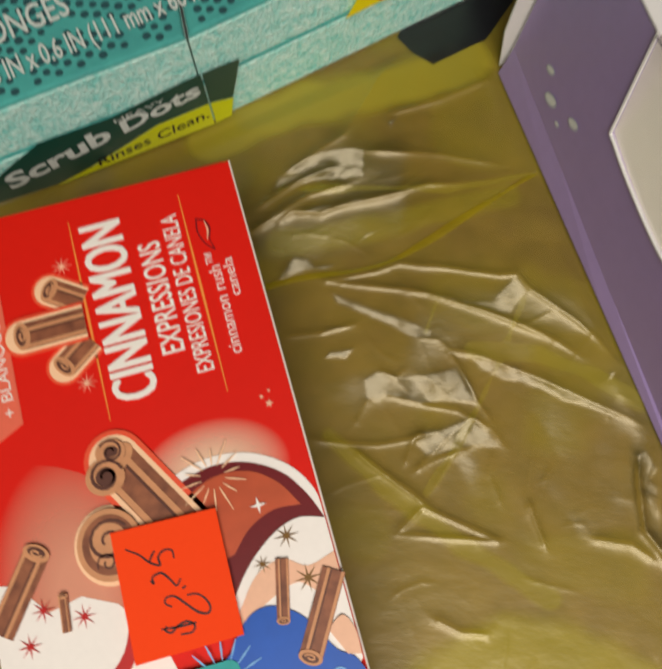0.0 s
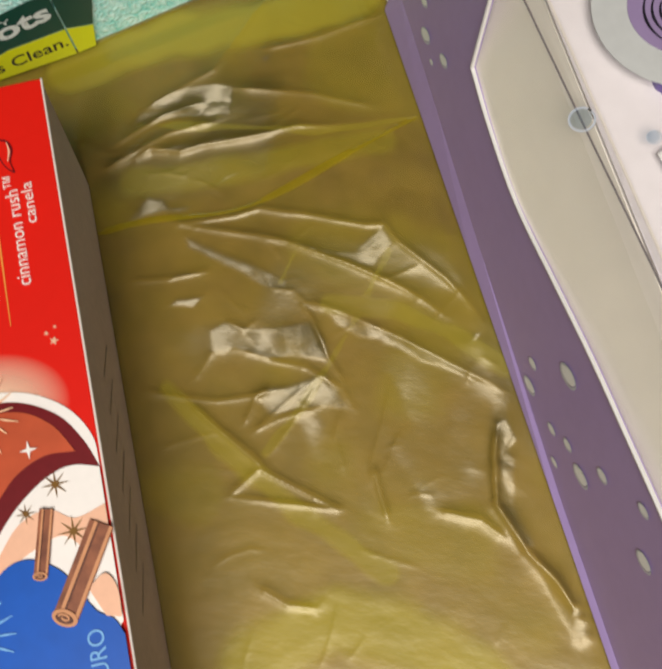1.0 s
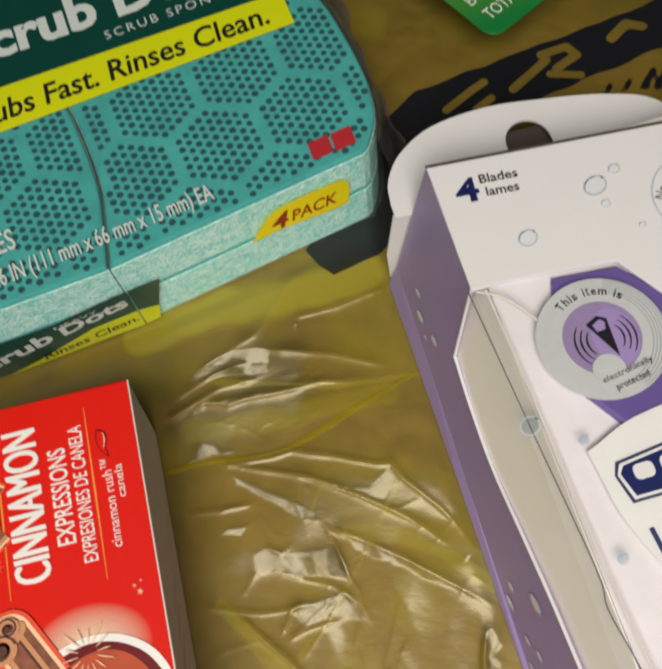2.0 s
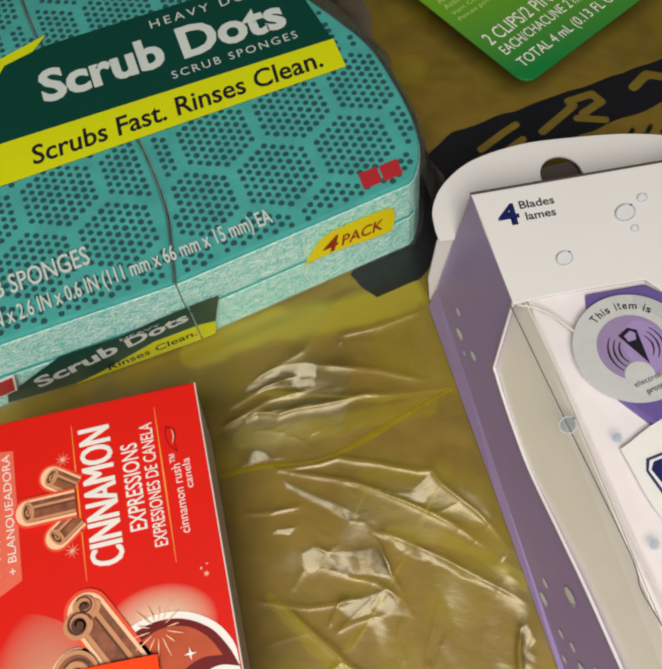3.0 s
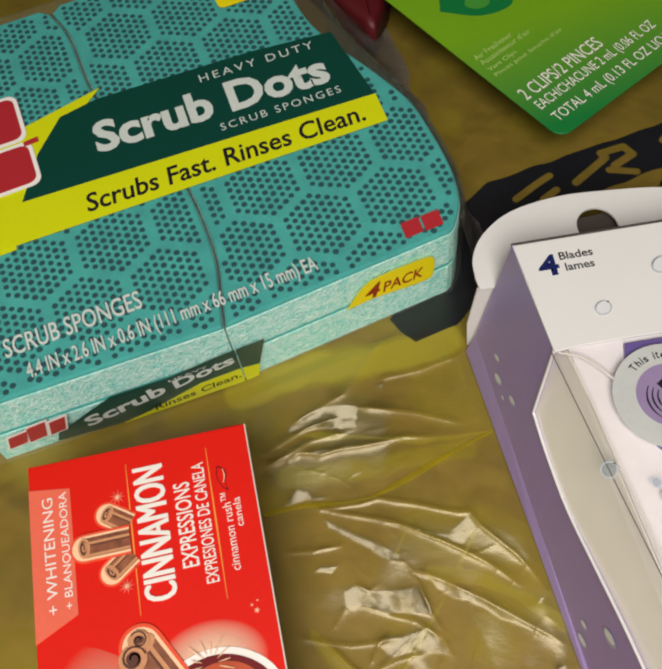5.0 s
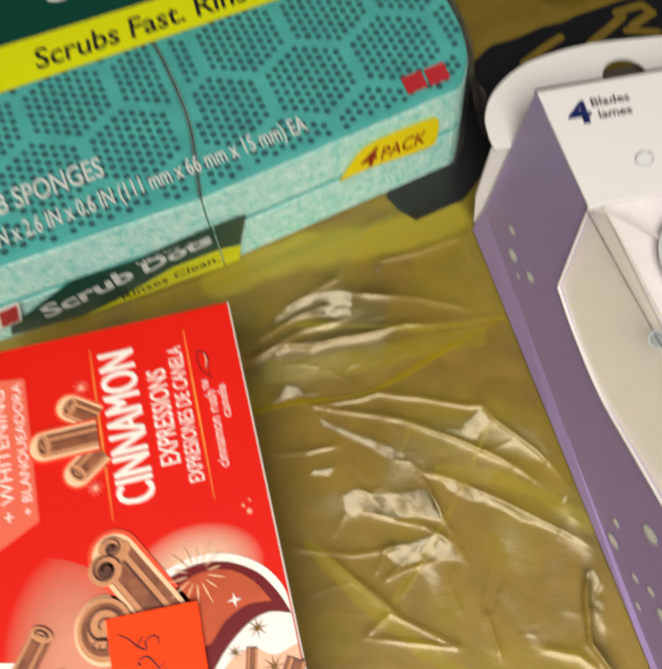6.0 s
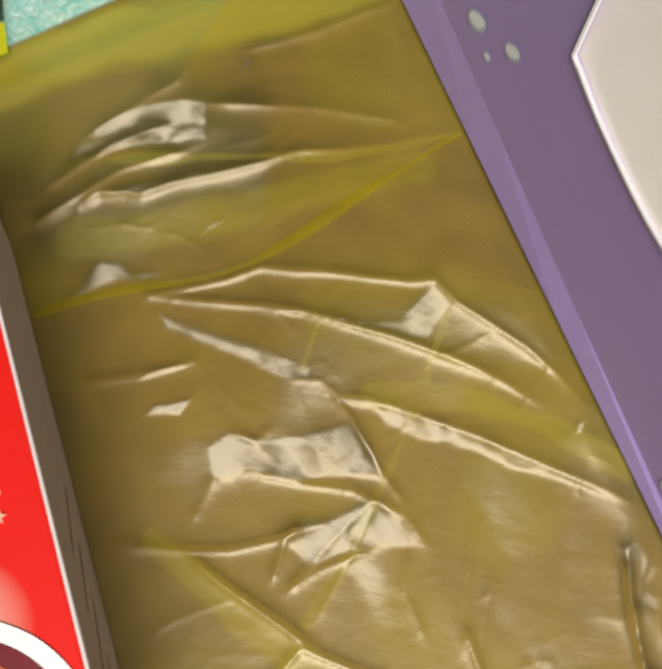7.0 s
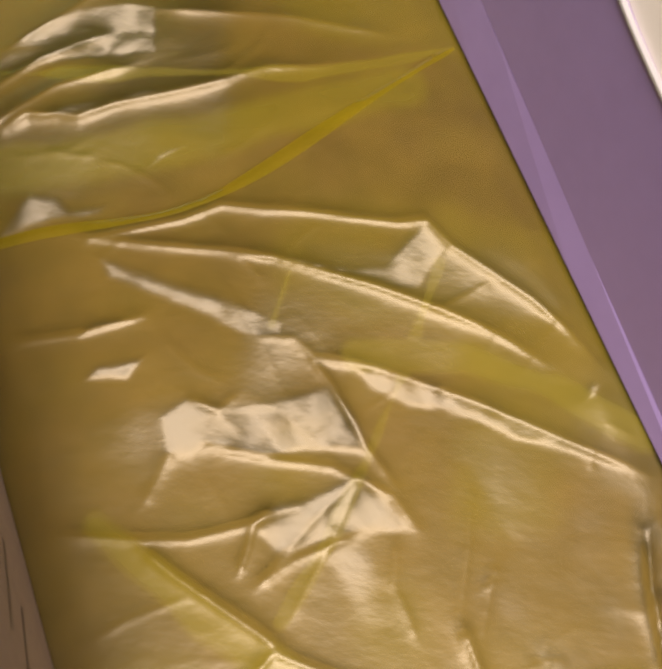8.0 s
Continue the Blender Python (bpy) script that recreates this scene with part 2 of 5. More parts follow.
    nt.links.new(last.outputs[0], out.inputs["Surface"])
    return m


M_BAG = bag_material("yellow_bag_film", True)
M_FOLD = bag_material("doubled_bag_film", False)


# ---- mesh helpers ----
def part(name, bm, material, parent=None, label="", smooth=False):
    me = bpy.data.meshes.new(name)
    bm.to_mesh(me)
    bm.free()
    me.materials.append(material)
    if smooth:
        me.polygons.foreach_set("use_smooth", [True] * len(me.polygons))
    ob = new(name, me)
    ob.parent = parent
    return tagged(ob, label)


def thing(name, m, label, category, group="", kind=""):
    ob = new(name)
    ob.empty_display_size = 0.02
    ob.matrix_world = m
    return tagged(ob, label, category, group, kind)


def offset(pts, d):
    """The closed outline moved inwards by d (anticlockwise outlines)."""
    n, out = len(pts), []
    for i in range(n):
        a, b, c = Vector(pts[i - 1]), Vector(pts[i]), Vector(pts[(i + 1) % n])
        e, f = (b - a).normalized(), (c - b).normalized()
        k = Vector((-e.y - f.y, e.x + f.x))
        k = k.normalized() / max(0.5, math.sqrt(max(0.0, (1 + e.dot(f)) / 2))) if k.length > 1e-9 else Vector((0, 0))
        out.append(tuple(b + k * d))
    return out


def ccw(pts):
    area = sum(pts[i - 1][0] * p[1] - p[0] * pts[i - 1][1] for i, p in enumerate(pts))
    return list(pts) if area > 0 else list(reversed(pts))


def prism(pts, z0, z1, bevel=0.0, m=None, steps=3):
    """A solid with that outline from z0 to z1, its upper rim rounded."""
    pts = ccw(pts)
    bm = bmesh.new()
    rings = [(pts, z0)]
    if bevel:
        for k in range(steps + 1):
            a = math.pi / 2 * k / steps
            rings.append((offset(pts, bevel * (1 - math.cos(a))), z1 - bevel + bevel * math.sin(a)))
    else:
        rings.append((pts, z1))
    loops = [[bm.verts.new((x, y, z)) for x, y in ring] for ring, z in rings]
    for lo, hi in zip(loops, loops[1:]):
        for i in range(len(pts)):
            j = (i + 1) % len(pts)
            bm.faces.new((lo[i], lo[j], hi[j], hi[i]))
    bm.faces.new(loops[-1])
    bm.faces.new(list(reversed(loops[0])))
    if m is not None:
        bm.transform(m)
    return bm


INK = 0.00006


def sheet(pts, z):
    """A single skin of thin film."""
    bm = bmesh.new()
    bm.faces.new([bm.verts.new((x, y, z)) for x, y in ccw(pts)])
    return bm


def stroke(name, pts, w, z, material, parent, m=None, taper=0.0):
    """A drawn or printed line of width w that lies on a surface."""
    edge = ribbon(pts, w, taper)
    n = len(pts)
    bm = bmesh.new()
    v = [bm.verts.new((x, y, z)) for x, y in edge]
    for i in range(n - 1):
        bm.faces.new((v[i], v[2 * n - 1 - i], v[2 * n - 2 - i], v[i + 1]))
    if m is not None:
        bm.transform(m)
    return part(name, bm, material, parent)



def ink(name, pts, z, material, parent, m=None, label="", thick=INK):
    """A printed or stuck-on shape: a very thin solid that lies on a surface."""
    return part(name, prism(pts, z, z + thick, 0, m), material, parent, label)


def ellipse(x, y, rx, ry, n=24, turn=0.0):
    c, s = math.cos(turn), math.sin(turn)
    return [(x + rx * math.cos(a) * c - ry * math.sin(a) * s, y + rx * math.cos(a) * s + ry * math.sin(a) * c)
            for a in (2 * math.pi * i / n for i in range(n))]


def rounded(x0, y0, x1, y1, r, n=5):
    out = []
    for cx, cy, a0 in ((x1 - r, y0 + r, -90), (x1 - r, y1 - r, 0), (x0 + r, y1 - r, 90), (x0 + r, y0 + r, 180)):
        out += [(cx + r * math.cos(radians(a0 + 90 * i / n)), cy + r * math.sin(radians(a0 + 90 * i / n))) for i in range(n + 1)]
    return out


def spline(pts, n=8):
    """A smooth open curve through the points."""
    p = [Vector(q) for q in pts]
    p = [p[0] * 2 - p[1]] + p + [p[-1] * 2 - p[-2]]
    out = []
    for i in range(1, len(p) - 2):
        a, b, c, d = p[i - 1:i + 3]
        for k in range(n):
            t = k / n
            out.append(tuple(0.5 * (2 * b + (c - a) * t + (2 * a - 5 * b + 4 * c - d) * t * t + (3 * b - a - 3 * c + d) * t ** 3)))
    return out + [tuple(p[-2])]


def ribbon(pts, w, taper=0.0):
    """The outline of a stroke of width w along the points."""
    left, right, n = [], [], len(pts)
    for i, q in enumerate(pts):
        a, b = Vector(pts[max(0, i - 1)]), Vector(pts[min(n - 1, i + 1)])
        d = (b - a).normalized()
        k = w / 2 * (1 - taper * abs(2 * i / (n - 1) - 1))
        left.append((q[0] - d.y * k, q[1] + d.x * k))
        right.append((q[0] + d.y * k, q[1] - d.x * k))
    return left + right[::-1]


def tube(pts, r, n=6):
    """A round wire along points in space."""
    bm, rings = bmesh.new(), []
    for i, q in enumerate(pts):
        q = Vector(q)
        d = (Vector(pts[min(i + 1, len(pts) - 1)]) - Vector(pts[max(i - 1, 0)])).normalized()
        a = d.orthogonal().normalized()
        b = d.cross(a)
        if rings:
            a = (prev - d * prev.dot(d)).normalized()
            b = d.cross(a)
        prev = a
        rings.append([bm.verts.new(q + (a * math.cos(2 * math.pi * k / n) + b * math.sin(2 * math.pi * k / n)) * r) for k in range(n)])
    for lo, hi in zip(rings, rings[1:]):
        for k in range(n):
            bm.faces.new((lo[k], lo[(k + 1) % n], hi[(k + 1) % n], hi[k]))
    return bm


def lettering(words, x, y, z, length, height, material, parent, turn=0.0, bold=0.0, slant=0.0, m=None, name="lettering", gap=1.0):
    """Flat lettering: starts at (x, y), runs on for length at the angle turn, height is that of its tallest stroke."""
    cu = bpy.data.curves.new("letters", "FONT")
    cu.body, cu.offset, cu.shear, cu.resolution_u, cu.space_character = words, bold, slant, 3, gap
    tmp = new("letters", cu)
    me = bpy.data.meshes.new_from_object(tmp.evaluated_get(bpy.context.evaluated_depsgraph_get()))
    bpy.data.objects.remove(tmp)
    bpy.data.curves.remove(cu)
    co = np.empty(len(me.vertices) * 3)
    me.vertices.foreach_get("co", co)
    co = co.reshape(-1, 3)
    lo, hi = co.min(0), co.max(0)
    co[:, 0] = (co[:, 0] - lo[0]) / (hi[0] - lo[0]) * length
    co[:, 1] = (co[:, 1] - lo[1]) / (hi[1] - lo[1]) * height
    co[:, 2] = 0
    me.vertices.foreach_set("co", co.reshape(-1))
    me.transform((m or Matrix()) @ pose(x, y, z, 0, 0, turn))
    me.name = name
    me.materials.append(material)
    ob = new(name, me)
    ob.parent = parent
    return ob


def box(x0, y0, z0, x1, y1, z1, bevel=0.0):
    return prism([(x0, y0), (x1, y0), (x1, y1), (x0, y1)], z0, z1, bevel)


# ---- the room and the table ----
FLOOR = -0.75
tagged(part("floor", box(-2.2, -2.2, FLOOR - 0.05, 2.2, 2.2, FLOOR), M_FLOOR), "dark brown floor of the room", "floor", kind="structure")
tagged(part("ceiling", box(-2.2, -2.2, 1.65, 2.2, 2.2, 1.70), M_WALL), "plain pale ceiling", "ceiling", kind="structure")
for nm, b in (("wall_north", (-2.2, 2.1, 2.2, 2.2)), ("wall_south", (-2.2, -2.2, 2.2, -2.1)),
              ("wall_east", (2.1, -2.1, 2.2, 2.1)), ("wall_west", (-2.2, -2.1, -2.1, 2.1))):
    tagged(part(nm, box(b[0], b[1], FLOOR, b[2], b[3], 1.65), M_WALL), "plain pale painted wall", "wall", kind="structure")
table = thing("table", pose(0, 0, 0), "brown wooden table under a yellow plastic bag", "table")
part("tabletop", prism(rounded(-0.6, -0.42, 0.6, 0.48, 0.03), -0.03, -0.0004, 0.003), M_TABLE, table)
for x in (-0.53, 0.53):
    for y in (-0.35, 0.41):
        part("leg", box(x - 0.025, y - 0.025, FLOOR, x + 0.025, y + 0.025, -0.03), M_TABLE, table)

# ---- poses of the things on the table ----
CARTON = pose(-0.0172, 0.0067, 0.0012, 0, 0, 22.5)
PACK = pose(-0.0006, -0.0002, 0.001, 0, 0, 32.4)
RAZOR = pose(0.0314, 0.0522, 0.001, 0, 0, 25.1)
CLIPCARD = pose(0.0490, 0.1142, 0.0, 0, 0, 50.0)


# ---- the yellow bag ----
def to_local(m, x, y):
    inv = m.inverted()
    return inv[0][0] * x + inv[0][1] * y + inv[0][3], inv[1][0] * x + inv[1][1] * y + inv[1][3]


def smooth(a, b, v):
    t = np.clip((v - a) / (b - a), 0, 1)
    return t * t * (3 - 2 * t)


def along(x, y, pts):
    """Distance to an open line and how far along it, 0 to 1."""
    best, pos, total = np.full(x.shape, 9.0), np.zeros(x.shape), len(pts) - 1
    for i, ((x0, y0), (x1, y1)) in enumerate(zip(pts, pts[1:])):
        dx, dy = x1 - x0, y1 - y0
        t = np.clip(((x - x0) * dx + (y - y0) * dy) / (dx * dx + dy * dy), 0, 1)
        d = np.hypot(x - x0 - t * dx, y - y0 - t * dy)
        near = d < best
        best, pos = np.where(near, d, best), np.where(near, (i + t) / total, pos)
    return best, pos


def inside(x, y, pts):
    """Signed distance to a closed outline, positive inside."""
    d, _ = along(x, y, list(pts) + [pts[0]])
    hit = np.zeros(x.shape, bool)
    for i, (x1, y1) in enumerate(pts):
        x0, y0 = pts[i - 1]
        if y0 != y1:
            hit ^= ((y0 > y) != (y1 > y)) & (x < (x1 - x0) * (y - y0) / (y1 - y0) + x0)
    return np.where(hit, d, -d)


def value_noise(x, y, size, seed):
    """Smooth random values, one every size metres."""
    rng = np.random.RandomState(seed)
    grid = rng.rand(64, 64)
    u, v = x / size + 20, y / size + 20
    i, j = np.floor(u).astype(int), np.floor(v).astype(int)
    fu, fv = u - i, v - j
    fu, fv = fu * fu * (3 - 2 * fu), fv * fv * (3 - 2 * fv)
    g = lambda a, b: grid[a % 64, b % 64]
    return (g(i, j) * (1 - fu) + g(i + 1, j) * fu) * (1 - fv) + (g(i, j + 1) * (1 - fu) + g(i + 1, j + 1) * fu) * fv


def pleats(x, y, size, turn, seed):
    """Flat facets that meet in sharp creases, run at an angle and wander."""
    c, s = math.cos(turn), math.sin(turn)
    w = (x * c + y * s) / size + 1.6 * value_noise(x, y, size * 1.7, seed)
    return np.abs(2 * (w - np.floor(w)) - 1) * smooth(0.35, 0.75, value_noise(x, y, size * 2.3, seed + 1))


# The bag's own features, in millimetres on the table. Ridges: line, height, width on the near side and on the far side.
CREASES = []
PATCHES = []
CREASES += [  # the long double crease
    ([(-0.4, 0.9), (4, 2.2), (9.9, 4.1), (13.9, 6.1), (18.8, 6), (23.1, 6.2), (28.9, 5.9), (34.1, 5.7), (37.3, 6.3), (40.3, 3.4), (44.8, 0.7), (49.7, -2.2), (53.6, -5.4), (57.9, -9.5)], 0.34, 0.45, 0.8),
    ([(-0.4, 0.9), (6.4, 0.7), (14.4, 0.7), (20.1, 0.4), (25.9, -0.9), (31.2, -2), (34.6, -2.9), (38, -3.9), (42.9, -5.5), (47.2, -7.4), (51.1, -9.5)], 0.36, 0.45, 0.9),
]
CREASES += [  # round the crumpled middle
    ([(25.3, -11.3), (27.5, -13.7), (30, -17.7), (31.7, -20.4), (34.8, -24.2)], 0.2, 0.35, 0.5),
    ([(9, -32.2), (12.2, -34.4), (16.7, -37), (21.1, -39.5), (23.6, -41.1)], 0.4, 0.55, 0.9),
    ([(0.4, -31.3), (7.6, -31.3), (13.6, -30.9), (18.6, -29.4), (24.6, -27)], 0.18, 0.5, 0.7),
    ([(19, -34), (19.7, -31.6), (20.1, -29.1), (22, -27.2)], 0.22, 0.4, 0.6),
    ([(21.2, -34.9), (24.9, -32.2), (31.4, -29.3)], 0.16, 0.5, 0.7),
    ([(8.7, -27.6), (10.3, -24), (11, -22.2)], 0.13, 0.5, 0.8),
]
CREASES += [  # fine ones over the crumple
    ([(14.5, -21.3), (21, -22.1), (28, -22.6), (34.5, -25.2), (37.3, -28.4)], 0.2, 0.4, 0.9),
    ([(24.5, -38.5), (28, -31), (31.2, -23.2)], 0.1, 0.4, 0.5),
    ([(20.8, -35.6), (26, -28.6), (30.6, -23.6)], 0.1, 0.4, 0.5),
    ([(12, -16.2), (15.6, -17.4), (17.4, -15.6)], 0.12, 0.3, 0.6),
    ([(19, -9), (23, -8.8), (25.4, -10.6)], 0.1, 0.3, 0.5),
    ([(-6.5, -11.6), (0.4, -10), (6.8, -7.4)], 0.16, 0.5, 0.9),
    ([(45, -0.4), (40.5, -3.4), (37.5, -4.6)], 0.1, 0.4, 0.6),
    ([(25.3, -10.7), (32, -11.5), (42, -14.1), (52, -17.5), (63, -21.4)], 0.2, 0.5, 1.2),
]
CREASES += [  # upright crinkles beside the razor box, and the crease behind
    ([(43.1, -24.1), (42.7, -30.8), (41.9, -37.2), (42.4, -40.5)], 0.13, 0.6, 0.8),
    ([(45.9, -31.5), (45, -35), (44.3, -39.2)], 0.12, 0.5, 0.7),
    ([(35.2, -29.9), (34.9, -34.2), (36.6, -37.5), (37.5, -39.5)], 0.11, 0.5, 0.7),
    ([(-11.4, 12.8), (-8.9, 15), (-5.1, 15.4), (-3.2, 15.3), (0.9, 17.4), (7, 19.4), (13.2, 21.7), (17.5, 23.9), (24.5, 25)], 0.42, 0.6, 1.2),
]
CREASES += [  # the near part
    ([(18.8, -46.9), (23, -41.5), (37.5, -46), (18.8, -46.9)], 0.26, 0.4, 0.6),
    ([(62.2, -27.5), (62.3, -32.6), (63.8, -41.1), (69.7, -47.9), (74.8, -51.8), (80, -57.7), (83, -63.6)], 0.7, 0.8, 1.2),
    ([(54.5, -43.6), (61.6, -43.9), (66, -46.3)], 0.35, 0.7, 1),
    ([(42.5, -38.3), (44, -42), (46.2, -46.5)], 0.3, 0.5, 0.6),
    ([(26.7, -61), (32, -62.8), (36.5, -62.5)], 0.25, 0.5, 0.8),
]
CREASES += [  # behind, up to the sponges
    ([(4.1, 30.4), (20, 31.2), (32.1, 30.2)], 0.3, 0.7, 1.4),
    ([(-16.5, 10), (-6, 19), (2, 22.5)], 0.4, 0.6, 1.2),
    ([(-16, 15), (-8, 22.5), (-1, 26.2)], 0.34, 0.6, 1),
    ([(8.5, 39.5), (19, 44), (29, 50)], 0.35, 0.6, 1.4),
    ([(-12, 23.5), (-0.4, 33.6), (9.4, 57.6)], 0.3, 1, 1.6),
]
# Sheen patches, shading normals turned towards the lamp: outline, slope, breadth of one crinkle.
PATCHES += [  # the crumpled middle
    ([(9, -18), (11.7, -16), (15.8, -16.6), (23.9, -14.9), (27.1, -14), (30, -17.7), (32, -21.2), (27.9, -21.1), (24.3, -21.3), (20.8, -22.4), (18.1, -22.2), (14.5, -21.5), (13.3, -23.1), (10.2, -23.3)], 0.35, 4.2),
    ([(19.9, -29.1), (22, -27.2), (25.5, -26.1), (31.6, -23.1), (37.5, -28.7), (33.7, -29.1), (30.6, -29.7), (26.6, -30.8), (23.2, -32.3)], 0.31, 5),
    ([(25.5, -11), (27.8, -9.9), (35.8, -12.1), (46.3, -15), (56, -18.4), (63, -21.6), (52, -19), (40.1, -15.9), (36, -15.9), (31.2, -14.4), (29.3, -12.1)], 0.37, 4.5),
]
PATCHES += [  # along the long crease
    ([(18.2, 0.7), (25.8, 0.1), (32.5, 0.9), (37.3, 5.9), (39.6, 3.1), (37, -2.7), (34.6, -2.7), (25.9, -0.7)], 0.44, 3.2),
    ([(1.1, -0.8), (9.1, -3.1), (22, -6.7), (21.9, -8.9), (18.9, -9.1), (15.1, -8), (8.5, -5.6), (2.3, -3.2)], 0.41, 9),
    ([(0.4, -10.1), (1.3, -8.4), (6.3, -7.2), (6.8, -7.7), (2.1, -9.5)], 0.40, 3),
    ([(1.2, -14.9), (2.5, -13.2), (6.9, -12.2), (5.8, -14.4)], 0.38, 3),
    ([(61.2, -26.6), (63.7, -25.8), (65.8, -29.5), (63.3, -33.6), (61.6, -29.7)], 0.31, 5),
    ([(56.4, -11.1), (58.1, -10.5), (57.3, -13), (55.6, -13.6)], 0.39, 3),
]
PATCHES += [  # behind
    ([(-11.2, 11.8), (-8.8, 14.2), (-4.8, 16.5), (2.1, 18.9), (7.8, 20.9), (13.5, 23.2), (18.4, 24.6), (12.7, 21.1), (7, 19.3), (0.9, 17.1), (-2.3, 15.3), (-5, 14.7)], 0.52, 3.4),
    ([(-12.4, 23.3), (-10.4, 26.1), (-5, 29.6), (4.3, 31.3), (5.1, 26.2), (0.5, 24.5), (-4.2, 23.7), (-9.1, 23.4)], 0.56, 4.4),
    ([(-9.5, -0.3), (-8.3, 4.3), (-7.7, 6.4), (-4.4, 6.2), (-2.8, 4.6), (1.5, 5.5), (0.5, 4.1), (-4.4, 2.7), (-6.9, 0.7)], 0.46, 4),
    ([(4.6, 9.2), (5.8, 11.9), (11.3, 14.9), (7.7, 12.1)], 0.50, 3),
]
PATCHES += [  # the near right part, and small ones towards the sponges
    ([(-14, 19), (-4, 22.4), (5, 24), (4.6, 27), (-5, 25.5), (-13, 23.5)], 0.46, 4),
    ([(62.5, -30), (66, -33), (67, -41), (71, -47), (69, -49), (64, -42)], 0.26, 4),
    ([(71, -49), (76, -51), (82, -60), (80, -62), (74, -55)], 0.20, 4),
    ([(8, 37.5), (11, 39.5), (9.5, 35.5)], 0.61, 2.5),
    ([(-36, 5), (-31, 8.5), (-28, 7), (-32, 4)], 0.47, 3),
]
FOLDS = [  # where the film lies double: line, half width in mm
    ([(0.0401, 0.0294), (0.0319, 0.0227), (0.0174, 0.0102), (0.0082, 0.0047), (-0.0055, 0.0009), (-0.0150, -0.0030)], 0.8),
]
DOUBLED = [  # broader stretches of doubled film: line, half width in mm, how much
    ([(-0.028, 0.030), (-0.010, 0.0405), (0.006, 0.0455), (0.024, 0.0540)], 7.0, 1.0),
    ([(0.004, -0.030), (0.016, -0.0385), (0.030, -0.047), (0.047, -0.055)], 2.4, 0.5),
    ([(0.028, -0.072), (0.040, -0.064), (0.052, -0.064), (0.066, -0.070)], 7.0, 0.8),
    ([(0.030, -0.0100), (0.042, -0.0095), (0.052, -0.0120), (0.062, -0.0170)], 2.2, 0.4),
    ([(0.034, 0.0230), (0.012, 0.0150), (-0.010, 0.0080)], 4.0, 0.45),
    ([(0.0401, 0.0294), (0.022, 0.0235), (0.008, 0.0222), (-0.012, 0.0200)], 0.9, 0.45),
    ([(0.0389, 0.0015), (0.0371, -0.0048), (0.0353, -0.0118), (0.0331, -0.0176), (0.0306, -0.0241), (0.0266, -0.0330), (0.0235, -0.0385)], 0.8, 0.34),
    ([(0.0220, -0.0011), (0.0205, -0.0073)], 0.8, 0.4),
]
BAND = [(0.0079, 0.0586), (0.0166, 0.0528), (0.027, 0.060), (0.0345, 0.075), (0.040, 0.095), (0.062, 0.110), (0.092, 0.130),
        (0.13, 0.155), (0.13, 0.172), (0.0863, 0.1437), (0.06, 0.128), (0.0303, 0.1101), (0.02, 0.095), (0.012, 0.075)]
MARKS = [  # plain yellow shapes left free in the black band
    ([(0.0390, 0.1050), (0.0450, 0.1120), (0.0480, 0.1150)], 1.2), ([(0.0470, 0.1060), (0.0505, 0.1100)], 1.2), ([(0.0560, 0.1135), (0.0610, 0.1200), (0.0640, 0.1240)], 1.3),
    ([(0.0625, 0.1255), (0.0690, 0.1290), (0.0720, 0.1265), (0.0670, 0.1215)], 1.3), ([(0.0655, 0.1195), (0.0735, 0.1200)], 1.2),
    ([(0.0810, 0.1330), (0.0845, 0.1385), (0.0890, 0.1380)], 1.5)]
BARS = [  # small black bars printed on the yellow
    ([(0.0800, 0.1140), (0.0815, 0.1175)], 0.7), ([(0.0850, 0.1160), (0.0868, 0.1200)], 0.7), ([(0.0900, 0.1175), (0.0925, 0.1235)], 0.9),
    ([(0.0935, 0.1180), (0.0960, 0.1240)], 0.9), ([(0.0970, 0.1185), (0.0995, 0.1245)], 0.9)]


